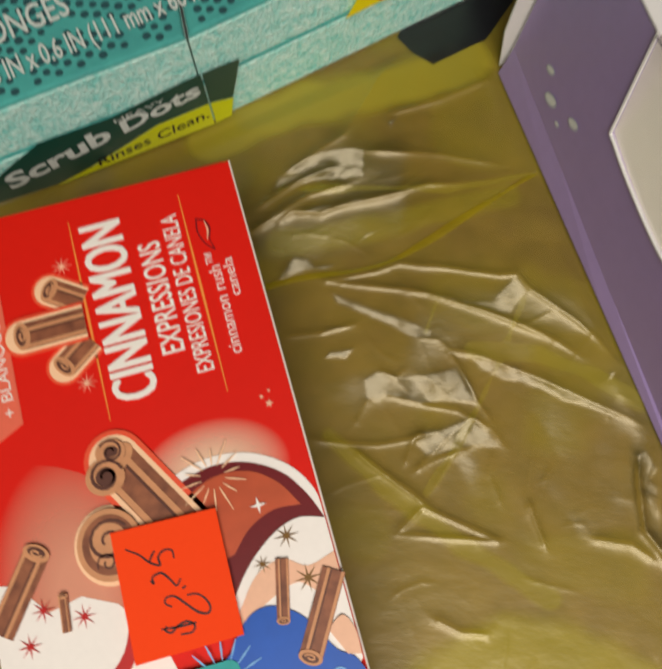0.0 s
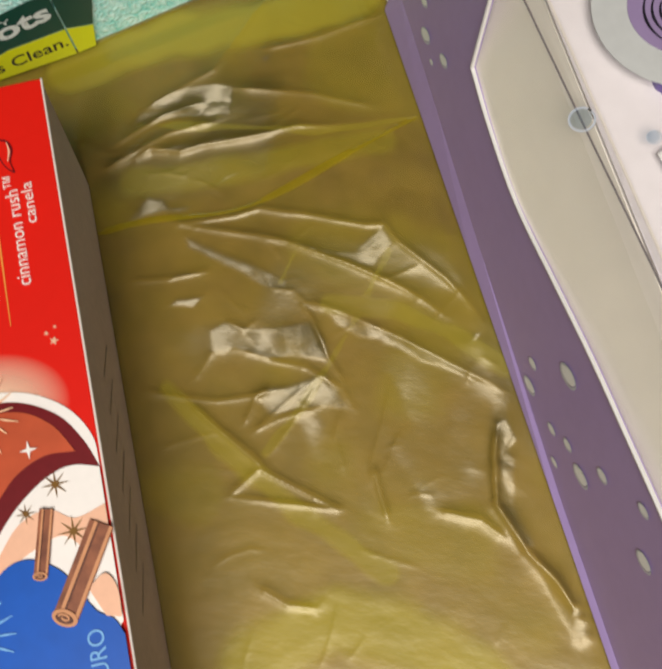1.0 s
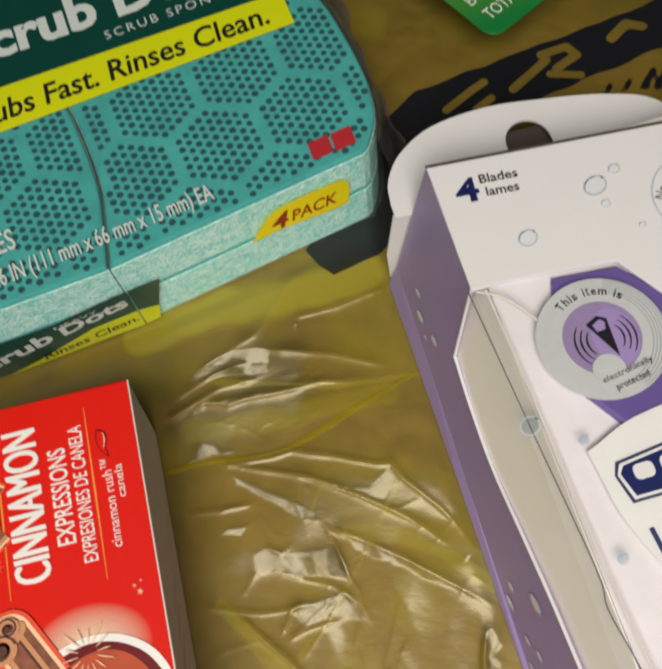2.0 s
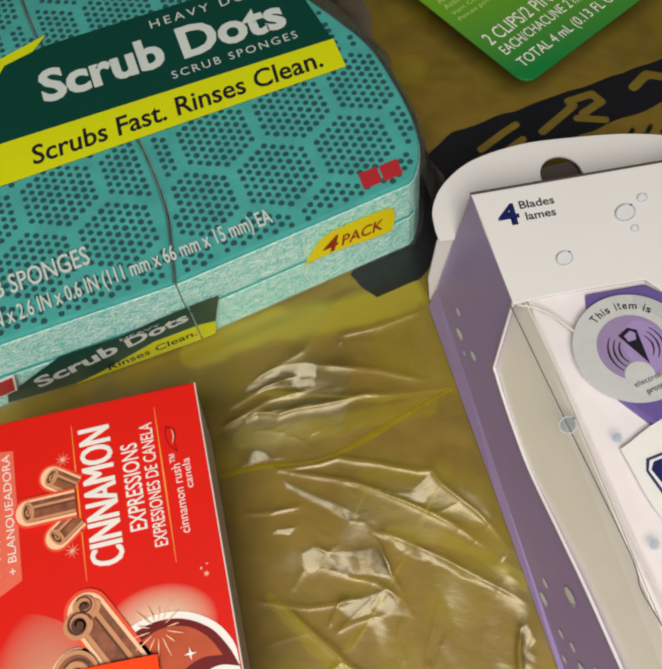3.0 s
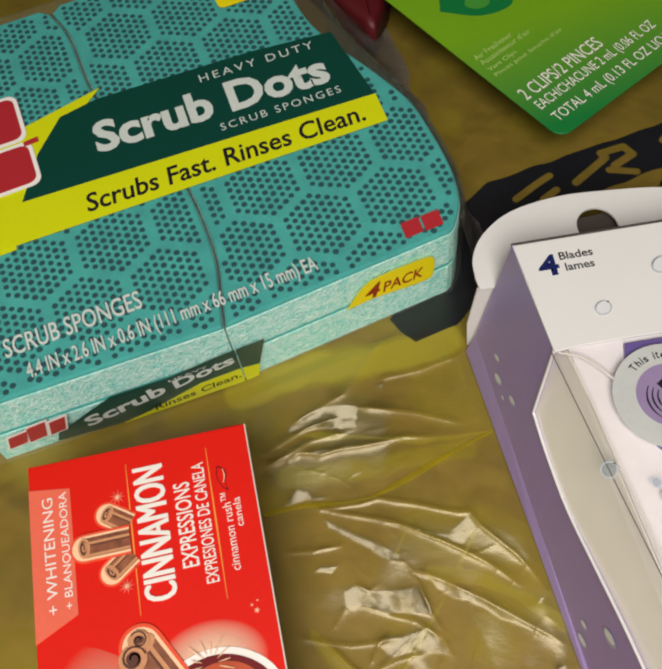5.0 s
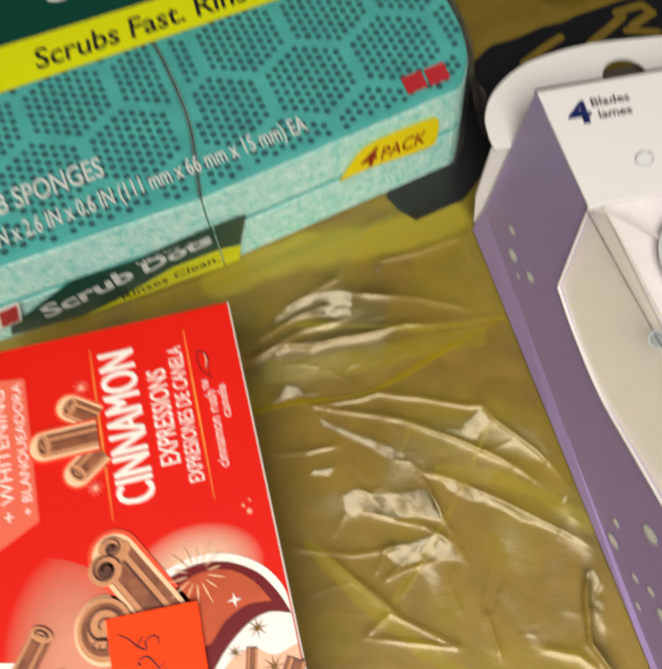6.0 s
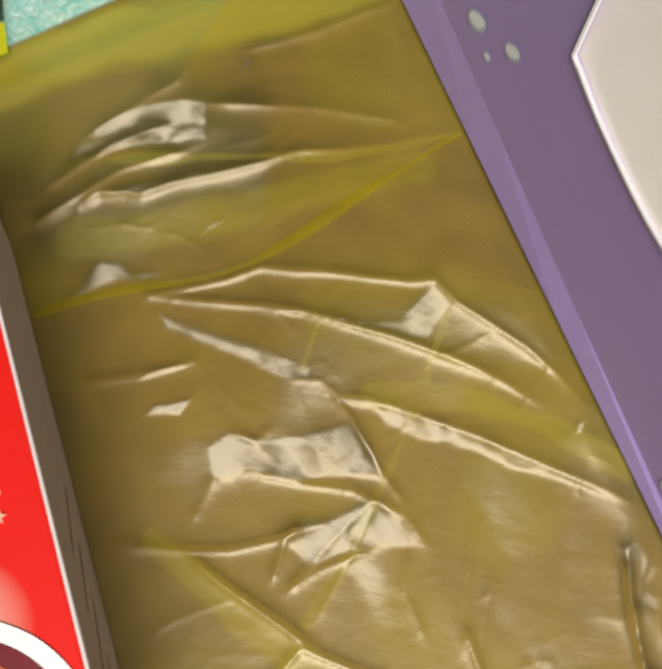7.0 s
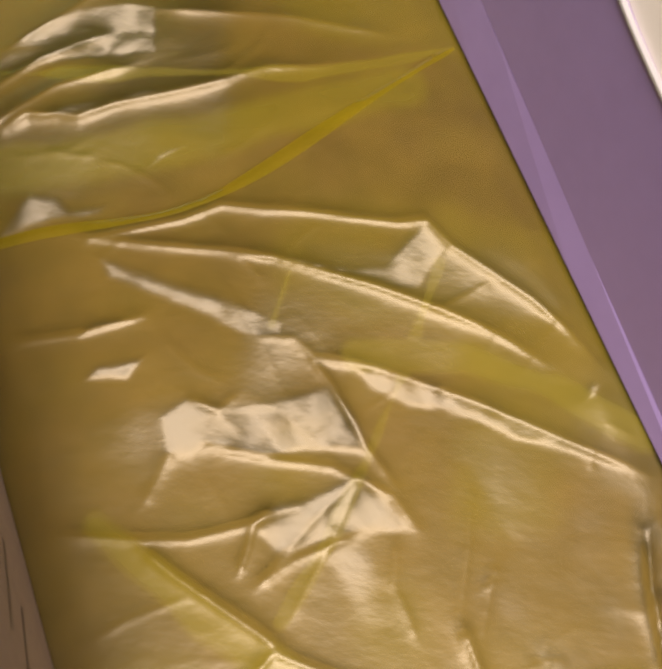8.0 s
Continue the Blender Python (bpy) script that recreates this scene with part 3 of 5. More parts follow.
def build_bag():
    def lines(*spans):
        out = []
        for a, b, step in spans:
            out += list(np.arange(a, b - step / 2, step))
        return np.array(out + [spans[-1][1]])
    gx = lines((-0.24, -0.09, 0.004), (-0.09, -0.025, 0.0009), (-0.025, 0.078, 0.00032), (0.078, 0.22, 0.0016))
    gy = lines((-0.22, -0.085, 0.004), (-0.085, 0.06, 0.00032), (0.06, 0.16, 0.0007), (0.16, 0.30, 0.004))
    x, y = np.meshgrid(gx, gy)
    h = np.zeros(x.shape)
    wx = x + 0.004 * (value_noise(x, y, 0.015, 51) - 0.5) + 0.0012 * (value_noise(x, y, 0.004, 52) - 0.5)
    wy = y + 0.004 * (value_noise(x, y, 0.015, 53) - 0.5) + 0.0012 * (value_noise(x, y, 0.004, 54) - 0.5)
    for k, (size, amp, turn) in enumerate(((0.040, 0.45, 1.15), (0.026, 0.22, 2.0), (0.017, 0.12, 1.4), (0.0085, 0.04, 1.8))):
        h += amp * pleats(wx, wy, size, turn, 10 * k + 3)
    for pts, mm, near, far in CREASES:
        line = [(0.001 * a, 0.001 * b) for a, b in pts]
        d, t = along(x, y, line)
        ends = smooth(0, 0.10, t) * smooth(0, 0.14, 1 - t)
        k = np.zeros(x.shape)
        best = np.full(x.shape, 9.0)
        for (x0, y0), (x1, y1) in zip(line, line[1:]):
            q = along(x, y, [(x0, y0), (x1, y1)])[0]
            k = np.where(q < best, (x1 - x0) * (y - y0) - (y1 - y0) * (x - x0), k)
            best = np.minimum(q, best)
        wide = 0.001 * np.where(k > 0, far, near)
        wide = wide * (0.7 + 0.7 * value_noise(x, y, 0.004, 33))
        h += 1.4 * mm * (0.45 + 0.55 * ends) * np.exp(-d / wide) * smooth(0.012, 0.0, d)
    # fine stray creases
    rng = np.random.RandomState(8)
    for k in range(90):
        cx, cy, a = rng.uniform(-0.02, 0.068), rng.uniform(-0.08, 0.05), rng.choice([-0.45, 0.25, 1.2, -0.9]) + rng.normal(0, 0.25)
        reach, bend = rng.uniform(0.002, 0.009), rng.uniform(-0.3, 0.3)
        pts = [(cx + reach * q * math.cos(a + bend * q), cy + reach * q * math.sin(a + bend * q)) for q in (-1, -0.4, 0.3, 1)]
        d, t = along(x, y, pts)
        h += rng.uniform(0.02, 0.11) * smooth(0, 0.3, t) * smooth(0, 0.3, 1 - t) * np.exp(-d / (0.00025 + 0.0006 * rng.rand() ** 2))
    # crinkled facets: sheen placed by leaning shading normals unevenly to the lamp, not the mesh
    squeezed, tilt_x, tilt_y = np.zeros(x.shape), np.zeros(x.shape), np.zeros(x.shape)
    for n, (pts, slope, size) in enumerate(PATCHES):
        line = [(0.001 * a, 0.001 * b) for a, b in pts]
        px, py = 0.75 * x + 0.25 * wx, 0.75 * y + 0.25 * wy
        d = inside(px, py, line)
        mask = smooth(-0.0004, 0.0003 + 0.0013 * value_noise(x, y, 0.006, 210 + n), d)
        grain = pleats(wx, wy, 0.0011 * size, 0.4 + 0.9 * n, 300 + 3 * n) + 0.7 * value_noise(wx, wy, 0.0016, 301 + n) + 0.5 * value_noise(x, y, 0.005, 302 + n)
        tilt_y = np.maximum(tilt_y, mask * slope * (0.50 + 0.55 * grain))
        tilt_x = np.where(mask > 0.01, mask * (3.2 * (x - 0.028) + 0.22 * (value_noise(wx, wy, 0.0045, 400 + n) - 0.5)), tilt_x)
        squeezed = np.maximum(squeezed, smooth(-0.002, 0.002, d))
    # soft sheen from normals that lean a little less, drawn out lengthwise beside the razor box
    soft_sheen = smooth(0.50, 0.90, value_noise(wx, wy, 0.010, 71)) + 0.8 * smooth(0.45, 0.9, value_noise(wx * 3.0, wy * 0.8, 0.011, 72)) * smooth(0.026, 0.040, x) * smooth(-0.014, -0.022, y)
    tilt_y = np.maximum(tilt_y, (0.16 + 3.0 * (y + 0.03)) * np.clip(soft_sheen, 0, 1) * smooth(0.045, 0.02, y) * smooth(-0.042, -0.026, y) * (1 - smooth(-0.001, 0.004, inside(x, y, [(0.012, 0.0075), (0.040, 0.0290), (0.060, 0.010), (0.056, -0.004), (0.037, 0.008)]))))
    # slanting streaks of sheen between the crumple and the razor box: only the normals lean
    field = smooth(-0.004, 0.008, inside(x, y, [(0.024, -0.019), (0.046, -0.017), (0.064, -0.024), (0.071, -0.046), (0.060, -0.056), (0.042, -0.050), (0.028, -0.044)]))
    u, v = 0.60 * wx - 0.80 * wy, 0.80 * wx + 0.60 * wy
    sheen_streaks = smooth(0.35, 0.95, value_noise(u * 0.22, v, 0.0034, 81)) * smooth(0.25, 0.7, value_noise(x, y, 0.009, 83)) * field
    tilt_y = tilt_y + 0.22 * sheen_streaks * (tilt_y < 0.05)
    tilt_x = tilt_x - 0.08 * sheen_streaks * (np.abs(tilt_x) < 0.05)
    # crumple: small flat facets where the film was squeezed
    rough = 0.10 + 0.9 * squeezed * (0.4 + 0.6 * value_noise(x, y, 0.007, 142))
    for k, (size, amp, turn) in enumerate(((0.0090, 0.20, 1.25), (0.0058, 0.13, 0.85), (0.0037, 0.06, 1.7))):
        h += amp * rough * pleats(wx, wy, size, turn, 150 + 10 * k)
    h += 0.3 * value_noise(x, y, 0.03, 77)
    ply = np.zeros(x.shape)
    for pts, mm, much in DOUBLED:
        d, t = along(x, y, pts)
        ply = np.maximum(ply, much * smooth(mm * 0.001, mm * 0.0004, d + 0.0015 * (value_noise(x, y, 0.005, 91) - 0.5)))
    ply = np.clip(ply + 0.24 * smooth(0.45, 0.75, value_noise(wx, wy, 0.012, 61)) + 0.12 * value_noise(wx, wy, 0.005, 62), 0, 1)
    band = inside(x, y, BAND) + 0.0012 * (value_noise(x, y, 0.006, 5) - 0.5)
    for pts, mm in MARKS:
        band = np.minimum(band, along(x, y, pts)[0] - mm * 0.001)
    for pts, mm in BARS:
        band = np.maximum(band, mm * 0.001 - along(x, y, pts)[0])
    # the film is pressed flat under what stands on it
    free = np.ones(x.shape)
    for m, (x0, y0, x1, y1) in ((CARTON, (-0.0520, -0.19, -0.0016, 0)), (PACK, (-0.09, 0.042, 0.06, 0.17)), (RAZOR, (0, -0.2, 0.085, 0.0))):
        lx, ly = to_local(m, x, y)
        gap = np.maximum(np.maximum(x0 - lx, lx - x1), np.maximum(y0 - ly, ly - y1))
        free = np.minimum(free, smooth(0.0, 0.0045, gap))
    z = 0.0003 + 0.001 * h * free
    verts = np.stack([x.ravel(), y.ravel(), z.ravel()], 1)
    ny, nx = x.shape
    i = np.arange(ny * nx).reshape(ny, nx)
    quads = np.stack([i[:-1, :-1], i[:-1, 1:], i[1:, 1:], i[1:, :-1]], -1).reshape(-1, 4)
    me = bpy.data.meshes.new("plastic_bag")
    me.from_pydata(verts.tolist(), [], quads.tolist())
    for key, values in (("ply", ply), ("ink", band * 1000)):
        me.attributes.new(key, "FLOAT", "POINT").data.foreach_set("value", values.ravel().astype(np.float32))
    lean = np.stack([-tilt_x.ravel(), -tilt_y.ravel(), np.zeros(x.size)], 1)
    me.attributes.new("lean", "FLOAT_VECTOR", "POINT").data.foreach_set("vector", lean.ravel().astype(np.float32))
    me.polygons.foreach_set("use_smooth", [True] * len(me.polygons))
    me.materials.append(M_BAG)
    bag = tagged(new("plastic_bag", me), "crumpled thin yellow plastic bag with black print on a table", "plastic bag")

    def height(px, py):
        i, j = np.searchsorted(gx, px) - 1, np.searchsorted(gy, py) - 1
        return max(z[j:j + 2, i:i + 2].max(), z[max(0, j - 1):j + 3, max(0, i - 1):i + 3].mean())
    for pts, mm in FOLDS:
        line = spline(pts, 14)
        bm, rows = bmesh.new(), []
        for i, q in enumerate(line):
            a, b = Vector(line[max(0, i - 1)]), Vector(line[min(len(line) - 1, i + 1)])
            d = (b - a).normalized()
            wide = mm * 0.001 * (0.75 + 0.6 * noise.noise(Vector((q[0] * 90, q[1] * 90, mm)))) * min(1, 0.5 + 0.2 * min(i, len(line) - 1 - i))
            row = []
            for k in range(-6, 7):
                px, py = q[0] - d.y * wide * k / 6, q[1] + d.x * wide * k / 6
                row.append(bm.verts.new((px, py, height(px, py) + 0.00025 + 0.00012 * (1 - abs(k) / 6))))
            rows.append(row)
        for r0, r1 in zip(rows, rows[1:]):
            for k in range(12):
                bm.faces.new((r0[k], r0[k + 1], r1[k + 1], r1[k]))
        part("fold", bm, M_FOLD, bag, "doubled fold of the yellow film", True)
    return bag


build_bag()


# ---- the red carton ----
def stick(parent, x0, y0, x1, y1, w, z, glow=True):
    """A printed cinnamon stick from its open end to its other end."""
    d = Vector((x1 - x0, y1 - y0)).normalized()
    turn = math.atan2(d.y, d.x)
    if glow:
        for k, mt in ((0.24, M_GLOWEDGE), (0.12, M_GLOWSOLID)):
            q = w / 2 + w * k
            ring = [(x0 - q * math.cos(turn + a), y0 - q * math.sin(turn + a)) for a in (radians(b) for b in range(-90, 91, 15))]
            ring += [(x1 - q * d.y * s, y1 + q * d.x * s) for s in (-1, 1)]
            ink("glow_print", ring, z - (INK if k > 0.2 else 0), mt, parent)
    p = [(x0, y0), ((x0 + x1) / 2, (y0 + y1) / 2), (x1, y1)]
    stroke("stick_print", p, w, z + 2 * INK, M_BARK, parent)
    side = Vector((-d.y, d.x))
    for off, wd, mt in ((-0.40, 0.14, M_BARKLIGHT), (0.10, 0.06, M_BARKDARK), (0.22, 0.14, M_BARKLIGHT)):
        q = [(a + side.x * off * w, b + side.y * off * w) for a, b in p]
        stroke("bark_line", q, wd * w, z + 4 * INK, mt, parent)
    ink("stick_end", ellipse(x0, y0, w * 0.3, w * 0.52, 20, turn), z + 5 * INK, M_BARKLIGHT, parent)
    ink("hollow", ellipse(x0 - d.x * 0.03 * w, y0 - d.y * 0.03 * w, w * 0.17, w * 0.36, 18, turn), z + 7 * INK, M_BARKDARK, parent)
    curl = [(x0 + (0.22 - 0.018 * n) * w * (side.x * math.cos(n * 0.8) * 1.2 + d.x * math.sin(n * 0.8) * 0.6), y0 + (0.22 - 0.018 * n) * w * (side.y * math.cos(n * 0.8) * 1.2 + d.y * math.sin(n * 0.8) * 0.6)) for n in range(9)]
    stroke("curl_print", curl, w * 0.08, z + 9 * INK, M_BARKLIGHT, parent)


def star(parent, x, y, r, z, material, arms=8, thin=0.36, name="star_print"):
    pts = []
    for k in range(arms * 2):
        a = math.pi * k / arms
        pts.append((x + (r if k % 2 == 0 else r * thin) * math.cos(a), y + (r if k % 2 == 0 else r * thin) * math.sin(a)))
    return ink(name, pts, z, material, parent)


def build_carton():
    c = thing("toothpaste_carton", CARTON, "red printed toothpaste carton with an orange price sticker", "carton")
    w, l, top, right, skew = 0.0490, 0.19, 0.0358, 0.0012, 0.0030
    # the box has been pushed a little askew: its foot stands further in than its face
    body = box(-w, -l, 0, right, 0, top - 0.0004)
    for v in body.verts:
        v.co.x -= skew * (1 - v.co.z / top)
    part("body", body, M_GREYBOARD, c, "grey board side walls")
    part("face", prism([(-w, -l), (right, -l), (right, 0.0002), (-w, 0.0010)], top - 0.0004, top, 0.0003), M_RED, c, "glossy red printed face")
    part("edge_strip", tube([(right, -l, top - 0.0003), (right + 0.0001, -0.06, top - 0.0003), (right, 0.0002, top - 0.0003)], 0.00022), M_CARD_EDGE, c, "worn white board edge")
    flap = prism([(-w + 0.001, 0.0001), (right - 0.001, 0.0001), (right - 0.001, 0.0007), (-w + 0.001, 0.0007)], 0.001, top - 0.0008)
    for v in flap.verts:
        v.co.x -= skew * (1 - v.co.z / top)
    part("rear_flap", flap, M_REDDEEP, c)
    z = top + 0.00002
    # fade towards the lower part of the print
    ink("fade_print", [(max(-w, x), y) for x, y in ellipse(-0.047, -0.062, 0.024, 0.022, 40)], z, M_GLOWPINK, c)
    ink("cloud_print", [(-w, -0.078), (-0.024, -0.078), (-0.026, -0.071), (-0.031, -0.0645), (-0.036, -0.062), (-0.041, -0.063), (-0.045, -0.058), (-w, -0.057)], z + INK, M_CREAM, c)
    stroke("swoosh_print", spline([(-0.043, -0.080), (-0.036, -0.0765), (-0.031, -0.072), (-0.029, -0.0665)]), 0.0022, z + 3 * INK, M_REDDEEP, c, taper=0.4)
    for x, y in ((-0.0417, -0.0625), (-0.0361, -0.0649), (-0.0444, -0.0669)):
        star(c, x, y, 0.0018, z + 4 * INK, M_REDDEEP, 8, 0.2)
    # flag with two words
    ink("flag_print", [(-w, -0.039), (-0.0397, -0.0345), (-0.0397, -0.0062), (-w, -0.0048)], z + 2 * INK, M_PALEPINK, c)
    zt = z + 5 * INK
    lettering("+ WHITENING", -0.0437, -0.0335, zt, 0.0260, 0.0024, M_INKWHITE, c, 90)
    lettering("+ BLANQUEADORA", -0.0402, -0.0330, zt, 0.0262, 0.0021, M_INKWHITE, c, 90)
    # main words
    for x, y0, y1 in ((-0.0267, -0.0377, -0.0034), (-0.0083, -0.0382, -0.0036)):
        stroke("gold_line", [(x, y0), (x, (y0 + y1) / 2), (x, y1)], 0.00042, z + 2 * INK, M_GOLD, c, taper=0.7)
    for k in (0, 1, 2):
        lettering("CINNAMON", -0.0184, -0.0356 + 0.0002 * k, zt + k * INK, 0.0301, 0.0070, M_INKWHITE, c, 90)
    lettering("EXPRESSIONS", -0.0130, -0.0299, zt, 0.0192, 0.0037, M_INKWHITE, c, 90, 0.012)
    lettering("EXPRESIONES DE CANELA", -0.0093, -0.0342, zt, 0.0273, 0.0028, M_INKWHITE, c, 90, 0.008)
    lettering("cinnamon rush\u2122", -0.0045, -0.0327, zt, 0.0175, 0.0021, M_INKWHITE, c, 90)
    lettering("canela", -0.0024, -0.0234, zt, 0.0066, 0.0017, M_INKWHITE, c, 90)
    chili = spline([(-0.0065, -0.0086), (-0.0068, -0.0110), (-0.0060, -0.0134), (-0.0046, -0.0148), (-0.0050, -0.0128), (-0.0045, -0.0110), (-0.0050, -0.0094), (-0.0065, -0.0086)], 5)
    ink("chili_print", chili[:-1], z + 2 * INK, M_MAROON, c)
    ink("chili_print", [(x * 0.76 - 0.0057 * 0.24, y * 0.86 - 0.0115 * 0.14) for x, y in chili[:-1]], z + 4 * INK, M_RED, c)
    stroke("chili_print", spline([(-0.0052, -0.0096), (-0.0050, -0.0112), (-0.0054, -0.0128)]), 0.0003, z + 6 * INK, M_PEACH, c, taper=0.6)
    # bundle of sticks
    stick(c, -0.0318, -0.0143, -0.0271, -0.0176, 0.0040, z + 2 * INK)
    stick(c, -0.0318, -0.0274, -0.0271, -0.0240, 0.0040, z + 2 * INK)
    stick(c, -0.0372, -0.0210, -0.0272, -0.0210, 0.0044, z + 12 * INK)
    for x, y in ((-0.0292, -0.0108), (-0.0290, -0.0309)):
        star(c, x, y, 0.0017, z + 3 * INK, M_PEACH, 9, 0.15, "snowflake_print")
    # mug with a bright rim
    ink("glow_print", ellipse(-0.0133, -0.0499, 0.0120, 0.0085, 40), z, M_GLOW, c)
    rim, milk = spline([(-0.0223, -0.0521), (-0.0179, -0.0498), (-0.0131, -0.0488), (-0.0080, -0.0497), (-0.0034, -0.0526), (-0.0006, -0.0567), (0.0010, -0.0607)], 5), spline([(0.0010, -0.0607), (-0.0027, -0.0597), (-0.0062, -0.0606), (-0.0097, -0.0629), (-0.0123, -0.0654), (-0.0145, -0.0682)], 5)
    foot = [(-0.0197, -0.0710), (-0.0234, -0.0594)]
    ink("mug_rim_print", spline([(-0.0238, -0.0512), (-0.0186, -0.0485), (-0.0131, -0.0474), (-0.0073, -0.0484), (-0.0022, -0.0517), (0.0006, -0.0562), (0.0010, -0.0605)], 5) + milk[1:] + foot, z + 3 * INK, M_CREAM, c)
    ink("mug_print", rim + milk[1:] + foot, z + 5 * INK, M_MAROON, c)
    ink("cocoa_print", spline([(-0.0193, -0.0528), (-0.0135, -0.0505), (-0.0083, -0.0510), (-0.0044, -0.0538), (-0.0019, -0.0579)], 5) + spline([(-0.0019, -0.0579), (-0.0061, -0.0576), (-0.0101, -0.0593), (-0.0131, -0.0623)], 5)[1:] + [(-0.0165, -0.0632), (-0.0216, -0.0574)], z + 7 * INK, M_COCOA, c)
    ink("milk_print", milk + [(-0.0151, -0.0729), (0.0001, -0.0819), (0.0010, -0.0809)], z + 9 * INK, M_CREAM, c)
    ink("milk_shade_print", spline([(-0.0145, -0.0706), (-0.0108, -0.0661), (-0.0066, -0.0648), (-0.0033, -0.0667), (0.0001, -0.0660), (0.0010, -0.0657)], 5) + spline([(0.0010, -0.0692), (-0.0019, -0.0711), (-0.0051, -0.0686), (-0.0092, -0.0697), (-0.0122, -0.0713), (-0.0144, -0.0728)], 5), z + 11 * INK, M_PEACH, c)
    for k in range(14):
        a = 2 * math.pi * k / 14 + 0.1
        d = Vector((math.cos(a), math.sin(a)))
        p = Vector((-0.0135, -0.0505))
        stroke("ray_print", [tuple(p + d * 0.0018), tuple(p + d * 0.0032), tuple(p + d * (0.0042 + 0.0008 * (k % 3)))], 0.00026, z + 13 * INK, M_GLOWSOLID, c, taper=0.6)
    star(c, -0.0080, -0.0564, 0.0013, z + 13 * INK, M_CREAM, 4, 0.25, "sparkle_print")
    star(c, -0.0051, -0.0618, 0.0019, z + 13 * INK, M_STARBROWN, 8, 0.2)
    star(c, -0.0036, -0.0684, 0.0021, z + 13 * INK, M_STARBROWN, 8, 0.2)
    star(c, -0.0095, -0.0648, 0.0014, z + 13 * INK, M_STARBROWN, 8, 0.2)
    # blue lower end
    dome = [(-0.0300, -0.1890), (0.0010, -0.1890)] + spline([(0.0010, -0.0826), (-0.0001, -0.0804), (-0.0022, -0.0789), (-0.0043, -0.0753), (-0.0062, -0.0728), (-0.0092, -0.0709), (-0.0120, -0.0708), (-0.0145, -0.0724), (-0.0167, -0.0754)], 4) + [(-0.0300, -0.0850)]
    ink("blue_print", dome, z + 15 * INK, M_BLUE, c)
    ink("peach_print", spline([(-0.0027, -0.0760), (-0.0003, -0.0746), (0.0010, -0.0768), (0.0010, -0.0804)], 4) + [(-0.0009, -0.0799)], z + 17 * INK, M_PEACH, c)
    stick(c, -0.0085, -0.0732, -0.0066, -0.0648, 0.0019, z + 18 * INK, False)
    stick(c, -0.0061, -0.0790, 0.0003, -0.0683, 0.0034, z + 18 * INK, False)
    for k in range(9):
        a = radians(150 - 22 * k)
        d, p = Vector((math.cos(a), math.sin(a))), Vector((-0.0185, -0.0790))
        stroke("ray_print", [tuple(p + d * 0.003), tuple(p + d * 0.0045), tuple(p + d * 0.006)], 0.0003, z + 18 * INK, M_PALEBLUE, c, taper=0.6)
    ink("teal_frame", rounded(-0.0268, -0.0950, -0.0160, -0.0762, 0.0015), z + 18 * INK, M_TEAL, c)
    ink("teal_frame_inside", rounded(-0.0255, -0.0940, -0.0173, -0.0775, 0.0008), z + 20 * INK, M_CREAM, c)
    lettering("URO", -0.0016, -0.0870, z + 18 * INK, 0.0058, 0.0022, M_PALEBLUE, c, 90)
    # large rolled stick
    stick(c, -0.0272, -0.0440, -0.0195, -0.0570, 0.0064, z + 8 * INK)
    ink("roll_print", ellipse(-0.0275, -0.0427, 0.0023, 0.0020), z + 18 * INK, M_BARKLIGHT, c)
    ink("roll_print", ellipse(-0.0290, -0.0462, 0.0030, 0.0028), z + 17 * INK, M_BARKLIGHT, c)
    ink("hollow", ellipse(-0.0273, -0.0427, 0.0010, 0.0008), z + 20 * INK, M_BARKDARK, c)
    ink("hollow", ellipse(-0.0289, -0.0462, 0.0015, 0.0014), z + 20 * INK, M_BARKDARK, c)
    ink("glow_print", ellipse(-0.0303, -0.0561, 0.0054, 0.0059, 36), z + 7 * INK, M_GLOWSOLID, c)
    for k, (rx, ry, mt) in enumerate(((0.0048, 0.0053, M_BARKLIGHT), (0.0040, 0.0044, M_BARK), (0.0029, 0.0032, M_BARKLIGHT))):
        ink("roll_print", ellipse(-0.0303, -0.0561, rx, ry, 36), z + (20 + 2 * k) * INK, mt, c)
    def curl(x, y, r, turns, start, zc, thick, sgn=1):
        n = int(turns * 14)
        line = [(x + r * (1 - 0.8 * k / n) * math.cos(start + sgn * 2 * math.pi * turns * k / n), y + r * (1 - 0.8 * k / n) * math.sin(start + sgn * 2 * math.pi * turns * k / n)) for k in range(n + 1)]
        stroke("curl_print", line, thick, zc, M_BARKDARK, c, taper=0.4)
    curl(-0.0303, -0.0556, 0.0033, 1.5, 0.5, z + 26 * INK, 0.0006)
    curl(-0.0310, -0.0586, 0.0016, 1.2, 3.5, z + 26 * INK, 0.0004, -1)
    curl(-0.0289, -0.0462, 0.0027, 1.5, 0.2, z + 21 * INK, 0.0006)
    curl(-0.0274, -0.0427, 0.0019, 1.4, 2.5, z + 21 * INK, 0.00045, -1)
    stick(c, -0.0411, -0.0543, -0.0482, -0.0643, 0.0040, z + 8 * INK, False)
    stick(c, -0.0385, -0.0613, -0.0388, -0.0664, 0.0014, z + 8 * INK, False)
    # scuffs
    for x, y, r in ((-0.0026, -0.0418, 0.0007), (-0.0035, -0.0405, 0.0004), (-0.0022, -0.0398, 0.0003)):
        star(c, x, y, r, z + 3 * INK, M_PEACH, 5, 0.4, "scuff")
